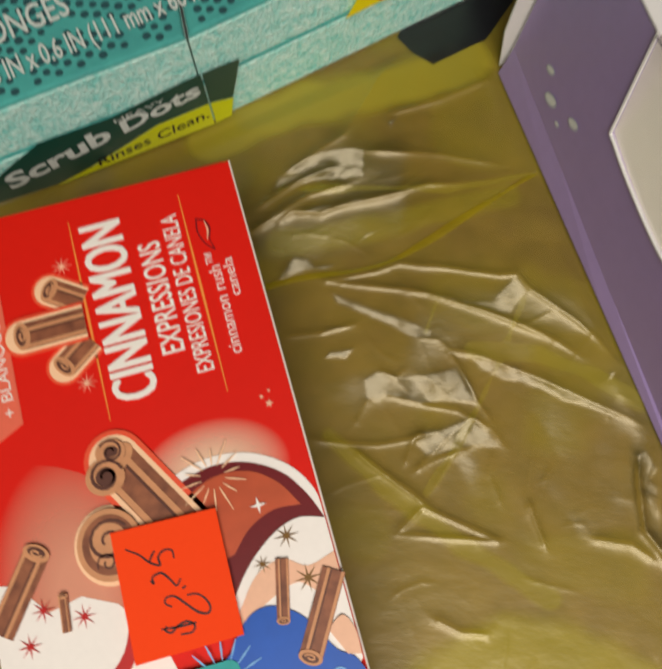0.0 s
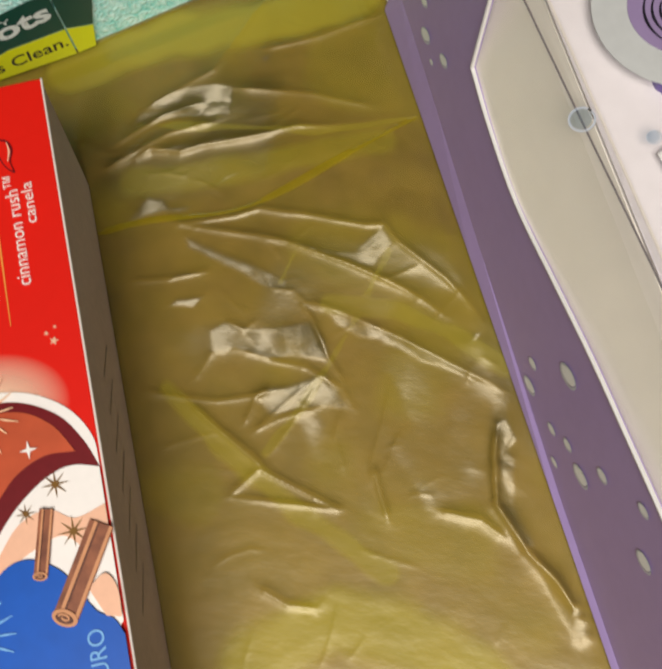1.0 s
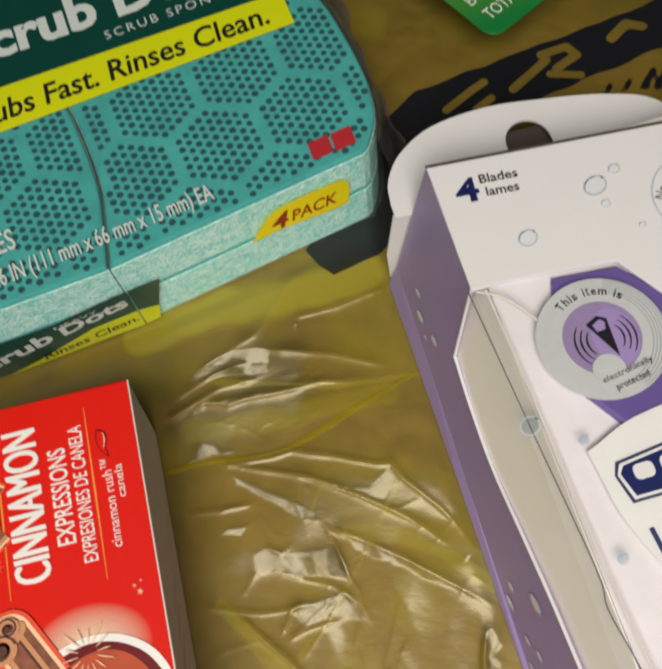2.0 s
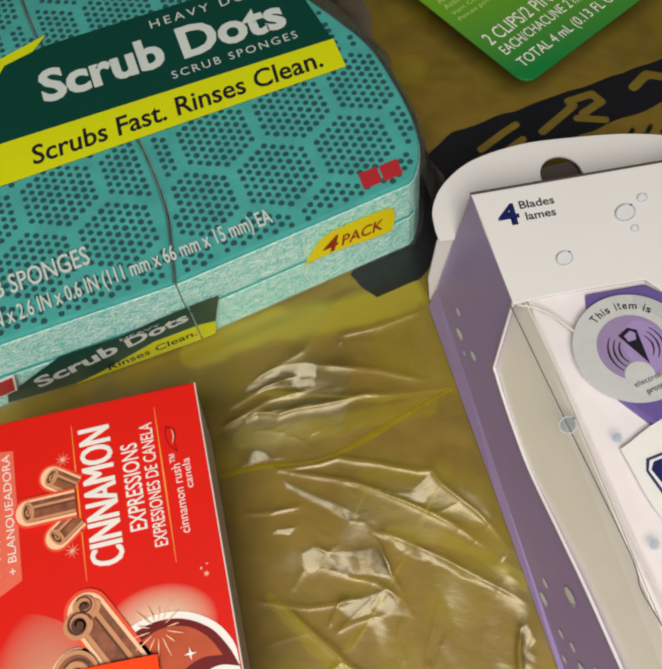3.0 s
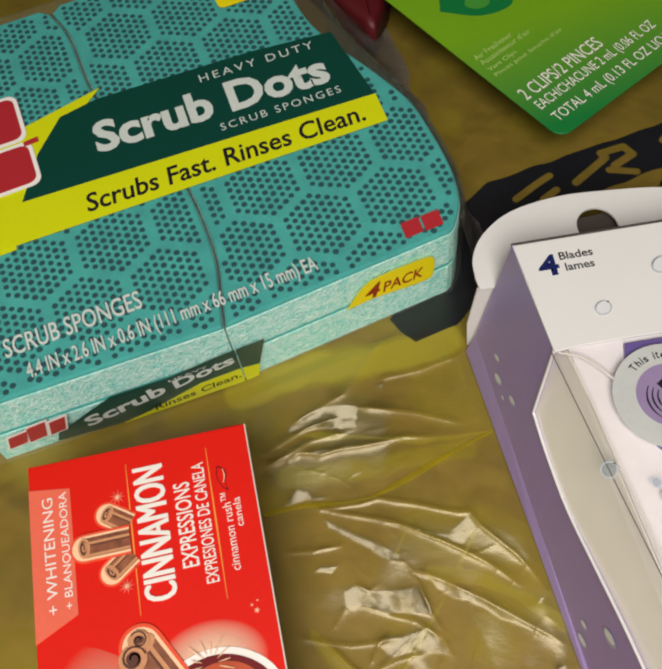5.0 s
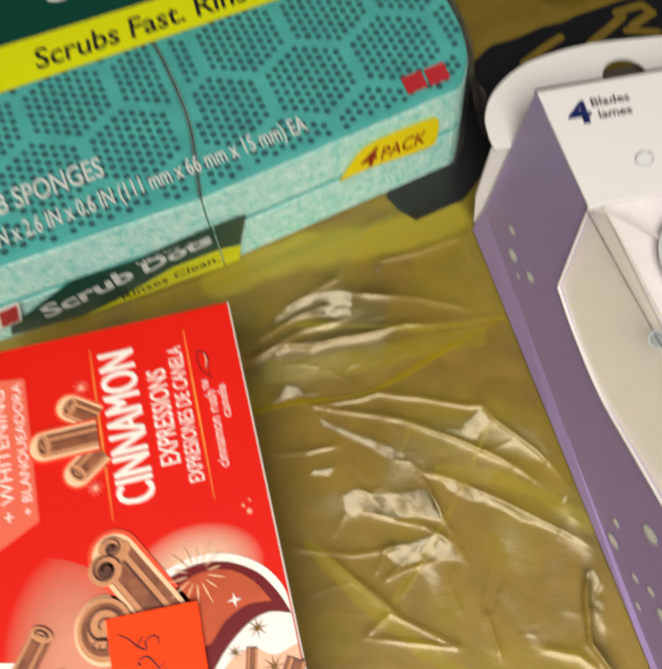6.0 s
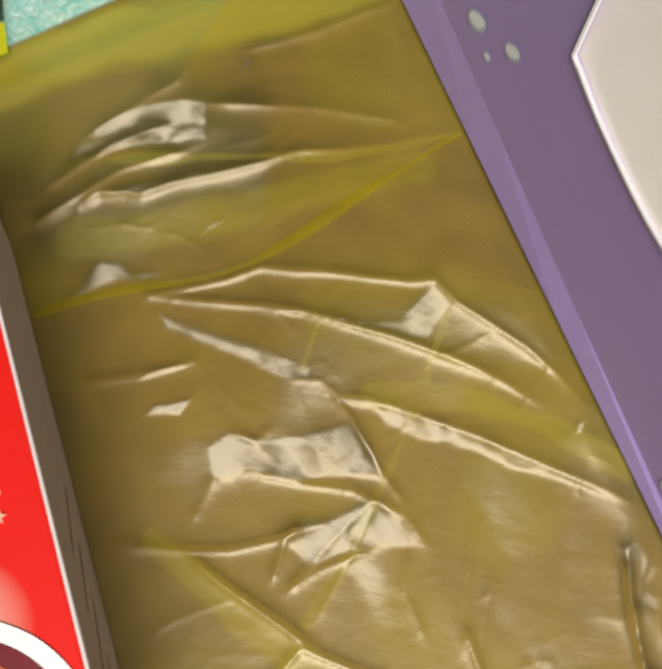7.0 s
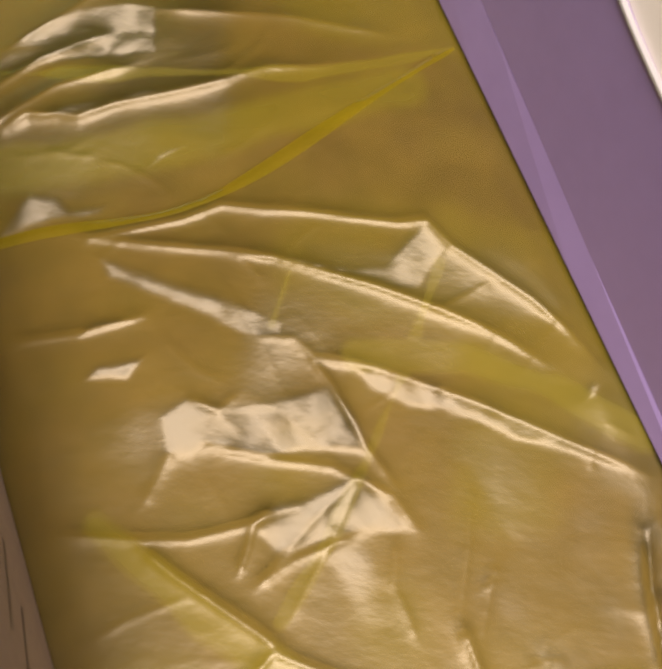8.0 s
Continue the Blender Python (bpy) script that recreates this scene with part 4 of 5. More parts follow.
    # price sticker with handwriting
    st = part("price_sticker", prism([(-0.0300, -0.0735), (-0.0143, -0.0735), (-0.0141, -0.0552), (-0.0298, -0.0546)], z + 28 * INK, z + 32 * INK), M_ORANGE, c, "bright orange square price sticker with handwriting")
    zs = z + 33 * INK
    strokes = [
        [(-0.0229, -0.0711), (-0.0213, -0.0712), (-0.0207, -0.0704), (-0.0217, -0.0696), (-0.0231, -0.0699), (-0.0241, -0.0705), (-0.0249, -0.0700), (-0.0246, -0.0695)],
        [(-0.0254, -0.0697), (-0.0230, -0.0700), (-0.0204, -0.0701)],
        [(-0.0233, -0.0671), (-0.0241, -0.0664), (-0.0238, -0.0657), (-0.0226, -0.0658), (-0.0212, -0.0673), (-0.0198, -0.0688), (-0.0185, -0.0693), (-0.0180, -0.0685), (-0.0185, -0.0672), (-0.0195, -0.0663), (-0.0209, -0.0661)],
        [(-0.0213, -0.0651), (-0.0210, -0.0649), (-0.0207, -0.0648)],
        [(-0.0255, -0.0628), (-0.0251, -0.0633), (-0.0251, -0.0624), (-0.0238, -0.0621), (-0.0228, -0.0632), (-0.0220, -0.0644), (-0.0212, -0.0636)],
        [(-0.0281, -0.0575), (-0.0263, -0.0588), (-0.0251, -0.0602), (-0.0237, -0.0610), (-0.0237, -0.0598), (-0.0227, -0.0591), (-0.0216, -0.0594), (-0.0215, -0.0606)],
        [(-0.0251, -0.0602), (-0.0246, -0.0594), (-0.0240, -0.0588)]]
    for line in strokes:
        stroke("pen_stroke", spline(line, 6), 0.00034, zs, M_PEN, st, taper=0.3)
    # print on the side
    side = Matrix(((0, skew / top, 1, right - skew + 0.00005), (-1, 0, 0, 0), (0, 1, 0, 0), (0, 0, 0, 1)))
    for k in range(7):
        stroke("side_print", [(0.036 + k * 0.006, 0.012), (0.040 + k * 0.006, 0.0165), (0.044 + k * 0.006, 0.021)], 0.0004, 0.0, M_CHARCOAL, c, side)


build_carton()


# ---- the pack of sponges ----
EDGE = spline([(0.0462, 0.0580), (0.0540, 0.0637), (0.0640, 0.0664), (0.0780, 0.0670), (0.0920, 0.0660), (0.1056, 0.0615), (0.1200, 0.0555),
               (0.1320, 0.0516), (0.1430, 0.0505), (0.1600, 0.0500), (0.1720, 0.0470)], 5)
WIDE = 0.0672


def sponge_outline(shift, front):
    right = [(u - shift, v) for v, u in EDGE]
    left = [(u - shift - WIDE, v) for v, u in EDGE]
    if shift:
        right = [(-0.0056, front[1])] + right[8:]
    else:
        right[0] = (right[0][0] - 0.0006, front[1])
    left = [(-0.0052 - shift, front[0])] + left[8:]
    back = [(right[-1][0] - 0.003, 0.1748), (left[-1][0] + 0.003, 0.1748)]
    return ccw(right + back + left[::-1])


def inside_outline(pts, x, y):
    hit = False
    for i, (x1, y1) in enumerate(pts):
        x0, y0 = pts[i - 1]
        if (y0 > y) != (y1 > y) and x < (x1 - x0) * (y - y0) / (y1 - y0) + x0:
            hit = not hit
    return hit


def dot_field(outline, z):
    """Small raised dots in honeycomb patches, all over one scrubbing pad."""
    shape = offset(outline, 0.0016)
    verts, faces = [], []
    rng = random.Random(4)
    pitch, row = 0.0212, 0.0180
    for j in range(-1, 8):
        for i in range(-7, 4):
            cx, cy = 0.0283 + pitch * i + (pitch / 2 if j % 2 else 0), 0.0630 + row * j
            for b in range(-5, 6):
                for a in range(-5, 6):
                    dx, dy = b * 0.0021, (a + (0.5 if b % 2 else 0)) * 0.00242
                    if max(abs(dx), abs(dx) * 0.5 + abs(dy) * 0.866) > pitch / 2 - 0.0018:
                        continue
                    x, y = cx + dx + rng.uniform(-1, 1) * 0.00008, cy + dy + rng.uniform(-1, 1) * 0.00012
                    if not inside_outline(shape, x, y):
                        continue
                    r, n = 0.00086 * rng.uniform(0.9, 1.1), len(verts)
                    for rr, zz in ((r, z - 0.0001), (r * 0.86, z + 0.00022)):
                        verts += [(x + rr * math.cos(k * math.pi / 4), y + rr * 0.95 * math.sin(k * math.pi / 4), zz) for k in range(8)]
                    faces += [(n + k, n + (k + 1) % 8, n + 8 + (k + 1) % 8, n + 8 + k) for k in range(8)] + [tuple(n + 8 + k for k in range(8))]
    me = bpy.data.meshes.new("scrub_dots")
    me.from_pydata(verts, [], faces)
    me.materials.append(M_DOT)
    return me


def build_pack():
    p = thing("sponge_pack", PACK, "four teal scrub sponges wrapped in printed clear film", "sponge pack")
    for shift, front in ((0.0, (0.0441, 0.0468)), (WIDE + 0.0004, (0.0472, 0.0441))):
        out = sponge_outline(shift, front)
        for z0, top in ((0.0, False), (0.0152, True)):
            s = part("sponge", prism(out, z0 + 0.0001, z0 + 0.0136, 0.0005), M_FOAM, p, "pale aqua foam sponge with a teal scrub face")
            pad = part("scrub_pad", prism(offset(out, 0.0002), z0 + 0.0136, z0 + 0.0148, 0.0008), M_SCRUB, s, "teal fibre scrub pad")
            if top:
                d = new("scrub_dots", dot_field(out, z0 + 0.0148))
                d.parent = s
                tagged(d, "dark teal raised dots in honeycomb patches", kind="stuff")
    # charcoal wire along the gap between the two sponges, in place of its shade
    gap_shade = [(-0.0054, 0.0441, 0.0298)] + [(x - WIDE - 0.0002, y, 0.02995) for y, x in EDGE[8:]]
    part("gap_shade", tube(gap_shade, 0.00016), M_CHARCOAL, p)
    # tight wrap
    hull = spline([(0.0590, 0.0462), (0.0648, 0.0530), (0.0678, 0.0640), (0.0684, 0.0780), (0.0674, 0.0925), (0.0640, 0.1070), (0.0605, 0.1200), (0.0585, 0.1330), (0.0580, 0.1500), (0.0560, 0.1760)], 5)
    wrap = [(-0.0050, 0.0434)] + hull + [(-0.086, 0.1780), (-0.0800, 0.0462)]
    part("wrap", prism(wrap, 0.0002, 0.0306, 0.0012), M_WRAP, p, "tight clear plastic wrap").visible_shadow = False
    # loose crumpled wrap at the end of the pack
    bm = bmesh.new()
    rows = []
    for j in range(40):
        v = 0.050 + 0.100 * j / 39
        k = min(range(len(hull)), key=lambda q: abs(hull[q][1] - v))
        row = []
        for i in range(16):
            t = i / 15
            n1 = noise.noise(Vector((t * 3, j * 0.45, 1.7)))
            u = hull[k][0] - 0.001 + t * (0.0085 + 0.0150 * smooth(0.085, 0.135, v) + 0.004 * noise.noise(Vector((j * 0.2, 3.1, 0))))
            z = 0.0292 * (1 - t) ** 1.6 + 0.0016 + 0.0022 * n1 * math.sin(math.pi * t)
            row.append(bm.verts.new((u, v + 0.0015 * n1, max(0.0012, z))))
        rows.append(row)
    for a, b in zip(rows, rows[1:]):
        for i in range(15):
            bm.faces.new((a[i], a[i + 1], b[i + 1], b[i]))
    part("loose_wrap", bm, M_WRAPLOOSE, p, "crumpled clear plastic at the pack's end", True)
    # printed front of the wrap
    z = 0.0307
    ink("lime_burst", [(-0.0800, 0.0880), (-0.0490, 0.0886), (-0.0490, 0.0990), (-0.0380, 0.0990), (-0.0420, 0.1040), (-0.0330, 0.1180), (-0.0140, 0.1345), (-0.0400, 0.1290), (-0.0520, 0.1370), (-0.0620, 0.1270), (-0.0800, 0.1400)], z, M_LIME, p, label="lime and white flash on the film")
    ink("green_band", [(-0.0455, 0.1010), (0.0576, 0.0972), (0.0552, 0.1252), (0.0300, 0.1283), (-0.0160, 0.1305), (-0.0275, 0.1285), (-0.0365, 0.1180)], z + 2 * INK, M_DKGREEN, p, label="dark green printed band")
    ink("lime_stripe", [(-0.0800, 0.0910), (-0.0500, 0.0897), (0.0572, 0.0870), (0.0578, 0.0974), (-0.0480, 0.1033), (-0.0800, 0.1050)], z + 4 * INK, M_LIME, p, label="lime yellow stripe")
    zt = z + 6 * INK
    lettering("HEAVY DUTY", 0.0137, 0.1230, zt, 0.0346, 0.0029, M_SILVER, p, -3, -0.004, gap=1.35)
    lettering("Scrub Dots", -0.0206, 0.1103, zt, 0.0692, 0.0118, M_SILVER, p, -2.9, 0.035)
    lettering("SCRUB SPONGES", 0.0138, 0.1032, zt, 0.0356, 0.0026, M_SILVER, p, -2, -0.004, gap=1.3)
    lettering("Scrubs Fast. Rinses Clean.", -0.0282, 0.0919, zt, 0.0802, 0.0064, M_INKBLACK, p, -1.8, 0.016, 0.12)
    lettering("SCRUB SPONGES", -0.0585, 0.0572, zt, 0.0360, 0.0056, M_SILVER, p, 0, 0.010)
    lettering("4.4 IN x 2.6 IN x 0.6 IN (111 mm x 66 mm x 15 mm) EA", -0.0545, 0.0480, zt, 0.0768, 0.0060, M_SILVER, p, 0, 0.012)
    # plain red blocks in place of two marks
    for k, x in enumerate((0.0462, 0.0518)):
        ink("mark", [(x, 0.0490), (x + 0.0050, 0.0492), (x + 0.0054, 0.0540), (x + 0.0004, 0.0538)], z + 2 * INK, M_LOGORED, p)
    for x, y, a, b in ((-0.0700, 0.1250, 0.0130, 0.0170), (-0.0530, 0.1255, 0.0140, 0.0160), (-0.0690, 0.1080, 0.0120, 0.0140), (-0.0530, 0.1085, 0.0145, 0.0140)):
        ink("mark_edge", rounded(x - 0.0012, y - 0.0012, x + a + 0.0012, y + b + 0.0012, 0.003), z + 6 * INK, M_CREAM, p)
        ink("mark", rounded(x, y, x + a, y + b, 0.0025), z + 8 * INK, M_LOGORED, p)
    ink("mark", [(-0.0395, 0.1218), (-0.0352, 0.1222), (-0.0352, 0.1240), (-0.0395, 0.1236)], z + 8 * INK, M_LOGORED, p)
    ink("yellow_label", rounded(0.0280, 0.1490, 0.0440, 0.1600, 0.002), z + 2 * INK, M_LABELYEL, p)
    # front of the wrap, left and right halves
    def face_matrix(a, b):
        d = (Vector(b) - Vector(a)).normalized()
        return Matrix(((d.x, 0, d.y, a[0]), (d.y, 0, -d.x, a[1]), (0, 1, 0, 0), (0, 0, 0, 1)))
    left = face_matrix((-0.0800, 0.0462), (-0.0050, 0.0434))
    right = face_matrix((-0.0050, 0.0434), (0.0590, 0.0462))
    ink("side_green_band", [(0.0225, 0.0030), (0.0238, 0.0069), (0.0338, 0.0128), (0.0412, 0.0168), (0.0563, 0.0160), (0.0715, 0.0184), (0.0750, 0.0186), (0.0750, 0.0082), (0.0636, 0.0078), (0.0480, 0.0022), (0.0400, 0.0006)], 0.0002, M_DKGREEN, p, left)
    ink("side_green_band", [(0.0003, 0.0082), (0.0052, 0.0064), (0.0083, 0.0179), (0.0003, 0.0186)], 0.0002, M_DKGREEN, p, right)
    ink("side_lime_stripe", [(0.0400, 0.0002), (0.0750, 0.0002), (0.0750, 0.0080), (0.0636, 0.0076), (0.0480, 0.0020)], 0.0003, M_LIME, p, left)
    ink("side_lime_stripe", [(0.0003, 0.0002), (0.0040, 0.0002), (0.0052, 0.0062), (0.0003, 0.0080)], 0.0003, M_LIME, p, right)
    lettering("Scrub", 0.0319, 0.0050, 0.0004, 0.0232, 0.0056, M_SILVER, p, 10, 0.03, 0.1, left)
    lettering("Dots", 0.0570, 0.0093, 0.0004, 0.0176, 0.0046, M_SILVER, p, 10, 0.03, 0.1, left)
    lettering("HEAVY", 0.0562, 0.0139, 0.0004, 0.0108, 0.0013, M_SILVER, p, 4, 0, 0, left)
    lettering("Rinses Clean.", 0.0495, 0.0012, 0.0004, 0.0250, 0.0030, M_INKBLACK, p, 5, 0.01, 0.15, left)
    for x, wide, tall in ((0.0110, 0.0050, 0.0060), (0.0165, 0.0048, 0.0078), (0.0222, 0.0042, 0.0070)):
        ink("mark_edge", [(x - 0.0006, 0.0074), (x + wide + 0.0004, 0.0080), (x + wide + 0.0026, 0.0090 + tall), (x + 0.0014, 0.0084 + tall)], 0.0003, M_CREAM, p, left)
        ink("mark", [(x, 0.0081), (x + wide, 0.0087), (x + wide + 0.0018, 0.0083 + tall), (x + 0.0016, 0.0077 + tall)], 0.0005, M_LOGORED, p, left)
    lab = ink("count_label", spline([(0.0316, 0.0150), (0.0400, 0.0152), (0.0550, 0.0132), (0.0574, 0.0160), (0.0574, 0.0225), (0.0545, 0.0246), (0.0420, 0.0250), (0.0368, 0.0230), (0.0316, 0.0150)], 4)[:-1], 0.0005, M_LABELYEL, p, right, "yellow label on the film")
    lettering("4", 0.0372, 0.0160, 0.0007, 0.0046, 0.0068, M_LABELRED, lab, -1, 0.02, 0.25, right)
    lettering("PACK", 0.0424, 0.0166, 0.0007, 0.0118, 0.0048, M_LABELRED, lab, -2, 0.012, 0.15, right)


build_pack()


# ---- the razor box ----
def drop(parent, x, y, rx, ry, z, m=None, material=None):
    rim = ellipse(x, y, rx, ry, 22, 0.5)
    stroke("drop_rim", rim + rim[:2], rx * 0.16, z + 3 * INK, M_DROPRIM, parent, m)
    ink("drop_print", ellipse(x - rx * 0.06, y + ry * 0.08, rx * 0.88, ry * 0.88, 22, 0.5), z + 2 * INK, material or M_DROP, parent, m)


def build_razor():
    r = thing("razor_box", RAZOR, "white and purple razor carton with a clear plastic window", "razor box")
    top, lean, w, l = 0.0488, 0.0078, 0.085, 0.2
    # side wall, with the lower edge of the window cut into it
    up = Vector((lean, 0, top))
    high = up.length
    up.normalize()
    side = Matrix(((0, up.x, -up.z, 0), (-1, 0, 0, 0), (0, up.z, up.x, 0), (0, 0, 0, 1)))
    cut = [(0.0280, high), (0.0300, 0.0380), (0.0321, 0.0262)] + spline([(0.0321, 0.0262), (0.0420, 0.0246), (0.0560, 0.0242), (0.0710, 0.0272), (0.0843, 0.0300), (0.1009, 0.0324), (0.1300, 0.0370), (0.1700, high)], 5)[1:]
    part("side_wall", prism([(0, 0.0080), (0, high)] + cut + [(l, high), (l, 0.0006), (0.100, 0.0008), (0.055, 0.0034)], -0.0005, 0.0), M_PURPLE, r, "purple printed side with pale drops") .data.transform(side)
    # the foot of the side is creased and kicks out
    fold = bmesh.new()
    rows = []
    for a, b in ((0.0, 0.0080), (0.0275, 0.0056), (0.055, 0.0034), (0.100, 0.0008), (l, 0.0006)):
        high_in, high_out = side @ Vector((a, b, -0.0005)), side @ Vector((a, b, 0.0))
        rows.append([fold.verts.new(q) for q in (high_in, high_out, (-0.0009, -a, 0.0), (-0.0004, -a, 0.0))])
    for p0, p1 in zip(rows, rows[1:]):
        for k in range(4):
            fold.faces.new((p0[k], p1[k], p1[(k + 1) % 4], p0[(k + 1) % 4]))
    fold.faces.new(rows[0])
    fold.faces.new(list(reversed(rows[-1])))
    bmesh.ops.recalc_face_normals(fold, faces=fold.faces)
    part("side_fold", fold, M_PURPLE, r, "creased lower strip of the purple side")
    rim = [side @ Vector((a, b, 0.0001)) for a, b in cut]
    part("window_edge", tube(rim, 0.00035), M_CARD, r, "white board edge of the window")
    for s, h, a, b in ((0.0161, 0.0130, 0.0021, 0.0012), (0.0122, 0.0174, 0.0015, 0.0008), (0.0241, 0.0166, 0.0017, 0.0010), (0.0207, 0.0114, 0.0008, 0.0005),
                       (0.0810, 0.0048, 0.0020, 0.0011), (0.0840, 0.0206, 0.0024, 0.0015), (0.0784, 0.0092, 0.0013, 0.0008), (0.0894, 0.0076, 0.0013, 0.0007),
                       (0.0930, 0.0116, 0.0013, 0.0008), (0.0943, 0.0040, 0.0011, 0.0006), (0.0983, 0.0123, 0.0022, 0.0013), (0.0996, 0.0199, 0.0014, 0.0009),
                       (0.1062, 0.0287, 0.0013, 0.0008), (0.1128, 0.0232, 0.0018, 0.0012)):
        drop(r, s, h, a, b, 0.00004, side)
    # front panel round the window, rear panel, floor, far side
    front = [(lean, -0.0001), (w, -0.0085), (w, -l), (0.078, -l), (0.078, -0.075), (0.0416, -0.0410), (0.0355, -0.0311), (0.0229, -0.0296), (0.0140, -0.0287), (lean - 0.0003, -0.0286)]
    part("front_panel", prism(front, top - 0.0005, top, 0.0002), M_CARD, r, "white card front panel")
    part("bottom_panel", box(0.0005, -l, 0, w, -0.0005, 0.0005), M_CARD, r)
    part("far_side", box(w - 0.0005, -l, 0.0005, w, -0.0085, top - 0.0006), M_PURPLE, r)
    rear = Matrix(((0.99, 0, 0, 0.0002), (-0.1, 0, -1, 0.0004), (0, 1, 0, 0), (0, 0, 0, 1)))
    part("rear_panel", prism([(0.0003, 0.0), (w, 0.0), (w, top - 0.001), (lean, top - 0.001)], -0.0004, 0.0), M_CARD, r).data.transform(rear)
    # hanging tab with its hole
    tab = [(0.0014, 0.0006)] + spline([(0.0014, 0.0040), (0.0026, 0.0098), (0.0072, 0.0158), (0.0160, 0.0204), (0.0290, 0.0214), (0.0420, 0.0194), (0.0560, 0.0160), (0.0660, 0.0110), (0.0720, 0.0000)], 5) + [(0.0760, -0.0070)]
    hole = [(0.0355 + 0.0051 * math.cos(radians(d)), 0.0098 + 0.0056 * math.sin(radians(d))) for d in range(0, 181, 12)]
    # the tab is cut in two along the hole so that the hole goes right through
    mid = len(tab) // 2 + 2
    lip = tab[:mid] + hole[8:] + [(0.0304, -0.0030)]
    lip2 = [(0.0406, -0.0042)] + hole[:9] + tab[mid - 1:]
    for q in (lip, lip2):
        part("hang_tab", prism(q, 0.0305, 0.0311), M_CARD, r, "white card hanging tab with a round hole")
    # added flap, coloured dark for the shade seen through the hole
    part("hole_shade_flap", prism([(0.012, 0.0005), (0.070, -0.0055), (0.066, 0.0130), (0.016, 0.0165)], 0.0275, 0.0280), M_SHADEBOARD, r, "added dark flap that stands in for the shade in the hole")
    # the panel's rear edge, dark in place of the shade above the tab
    part("rear_edge_shade", tube([(lean, 0.0003, top - 0.0004), (w, -0.0082, top - 0.0004)], 0.0004), M_SHADEBOARD, r, "card edge coloured dark for the shade behind the panel")
    ear = Matrix(((0.99, 0, 0, 0.0), (-0.1, 0, -1, 0.0016), (0, 1, 0, 0), (0, 0, 0, 1)))
    part("corner_flap", prism([(0.0, 0.0), (0.0080, 0.0), (0.0090, 0.0300), (0.0012, 0.0300), (-0.0006, 0.0120)], -0.0004, 0.0), M_CARD, r).data.transform(ear)
    # tray inside
    section = Matrix(((1, 0, 0, 0), (0, 0, -1, -0.002), (0, 1, 0, 0), (0, 0, 0, 1)))
    part("tray", prism([(0.0016, 0.0010), (w - 0.002, 0.0010), (w - 0.002, 0.0455), (0.0112, 0.0455), (0.0108, 0.0445), (0.0040, 0.0232)], 0.0, l - 0.004, 0, section), M_TRAY, r, "cream card tray inside the box")
    part("tray_front", prism([(0.0118, -l + 0.004), (0.076, -l + 0.004), (0.076, -0.020), (0.0112, -0.0200)], 0.0455, 0.0463), M_LILAC, r, "pale lilac printed tray card")
    octa = [(0.0205, -0.0372), (0.0229, -0.0302), (0.0355, -0.0315), (0.0440, -0.0420), (0.0450, -0.0560), (0.0360, -0.0650), (0.0260, -0.0630), (0.0205, -0.0540)]
    part("blade_holder", prism(octa, 0.0463, 0.0478, 0.0006), M_PURPLEDK, r, "dark purple moulded blade holder")
    part("blade_hub", prism(ellipse(0.0275, -0.0455, 0.0075, 0.0075, 28), 0.0478, 0.0484, 0.0004), M_PURPLEDK, r)
    neck = spline([(0.0250, -0.0620), (0.0255, -0.0740), (0.0285, -0.0880), (0.0250, -0.1050), (0.0235, -0.1300), (0.0240, -0.1700)], 6)
    part("razor_handle", prism(ribbon(neck, 0.0085), 0.0463, 0.0480, 0.0007), M_PURPLEDK, r, "purple razor handle", False)
    part("razor_grip", prism(ribbon(spline([(0.0315, -0.0900), (0.0300, -0.1150), (0.0290, -0.1500)], 6), 0.0080), 0.0463, 0.0482, 0.0008), M_GREYPLASTIC, r, "pale grey grip")
    # printed plaque in place of a brand mark
    zp = 0.0488
    ink("plaque_ground", spline([(0.0165, -0.0640), (0.0300, -0.0600), (0.0600, -0.0600), (0.0640, -0.0780), (0.0560, -0.1040), (0.0300, -0.1000), (0.0190, -0.0800), (0.0165, -0.0640)], 5)[:-1], zp - 0.0006, M_CARD, r, label="white ground of the plaque")
    for k, (g, mt) in enumerate(((0.0, M_NAVY), (0.0005, M_CARD), (0.0010, M_NAVY))):
        ink("plaque", [(0.0193 + g, -0.0695), (0.0205 + g, -0.0748 + g), (0.0440, -0.0752 + g), (0.0560 - g, -0.0700), (0.0440, -0.0648 - g), (0.0203 + g, -0.0672 - g)], zp - 0.0004 + k * 2 * INK, mt, r, label="navy plaque with a white outline")
    for k in range(5):
        ink("plaque_bar", rounded(0.0225 + 0.0050 * k, -0.0714 + 0.0002 * k, 0.0262 + 0.0050 * k, -0.0686 + 0.0002 * k, 0.0010), zp - 0.0004 + 7 * INK, M_CARD, r)
    stroke("name_bar", [(0.0217, -0.0795), (0.0222, -0.0850), (0.0228, -0.0900)], 0.0009, zp - 0.0004, M_NAVY, r)
    # clear window over front and side
    z = top + 0.0003
    part("window", sheet([(lean + 0.0016, -0.0290), (0.0355, -0.0315), (0.0416, -0.0414), (0.0775, -0.0755), (0.0775, -l + 0.002), (lean + 0.006, -l + 0.002)], top - 0.0002), M_BLISTER, r, "clear plastic window").visible_shadow = False
    pane = [(0.0286, high - 0.0005), (0.0325, 0.0265)] + [(a, b + 0.0003) for a, b in cut[4:-1]] + [(0.168, high - 0.0005)]
    glazed = part("window_side", sheet(pane, -0.0002), M_BLISTER, r, "clear plastic window")
    glazed.data.transform(side)
    glazed.visible_shadow = False
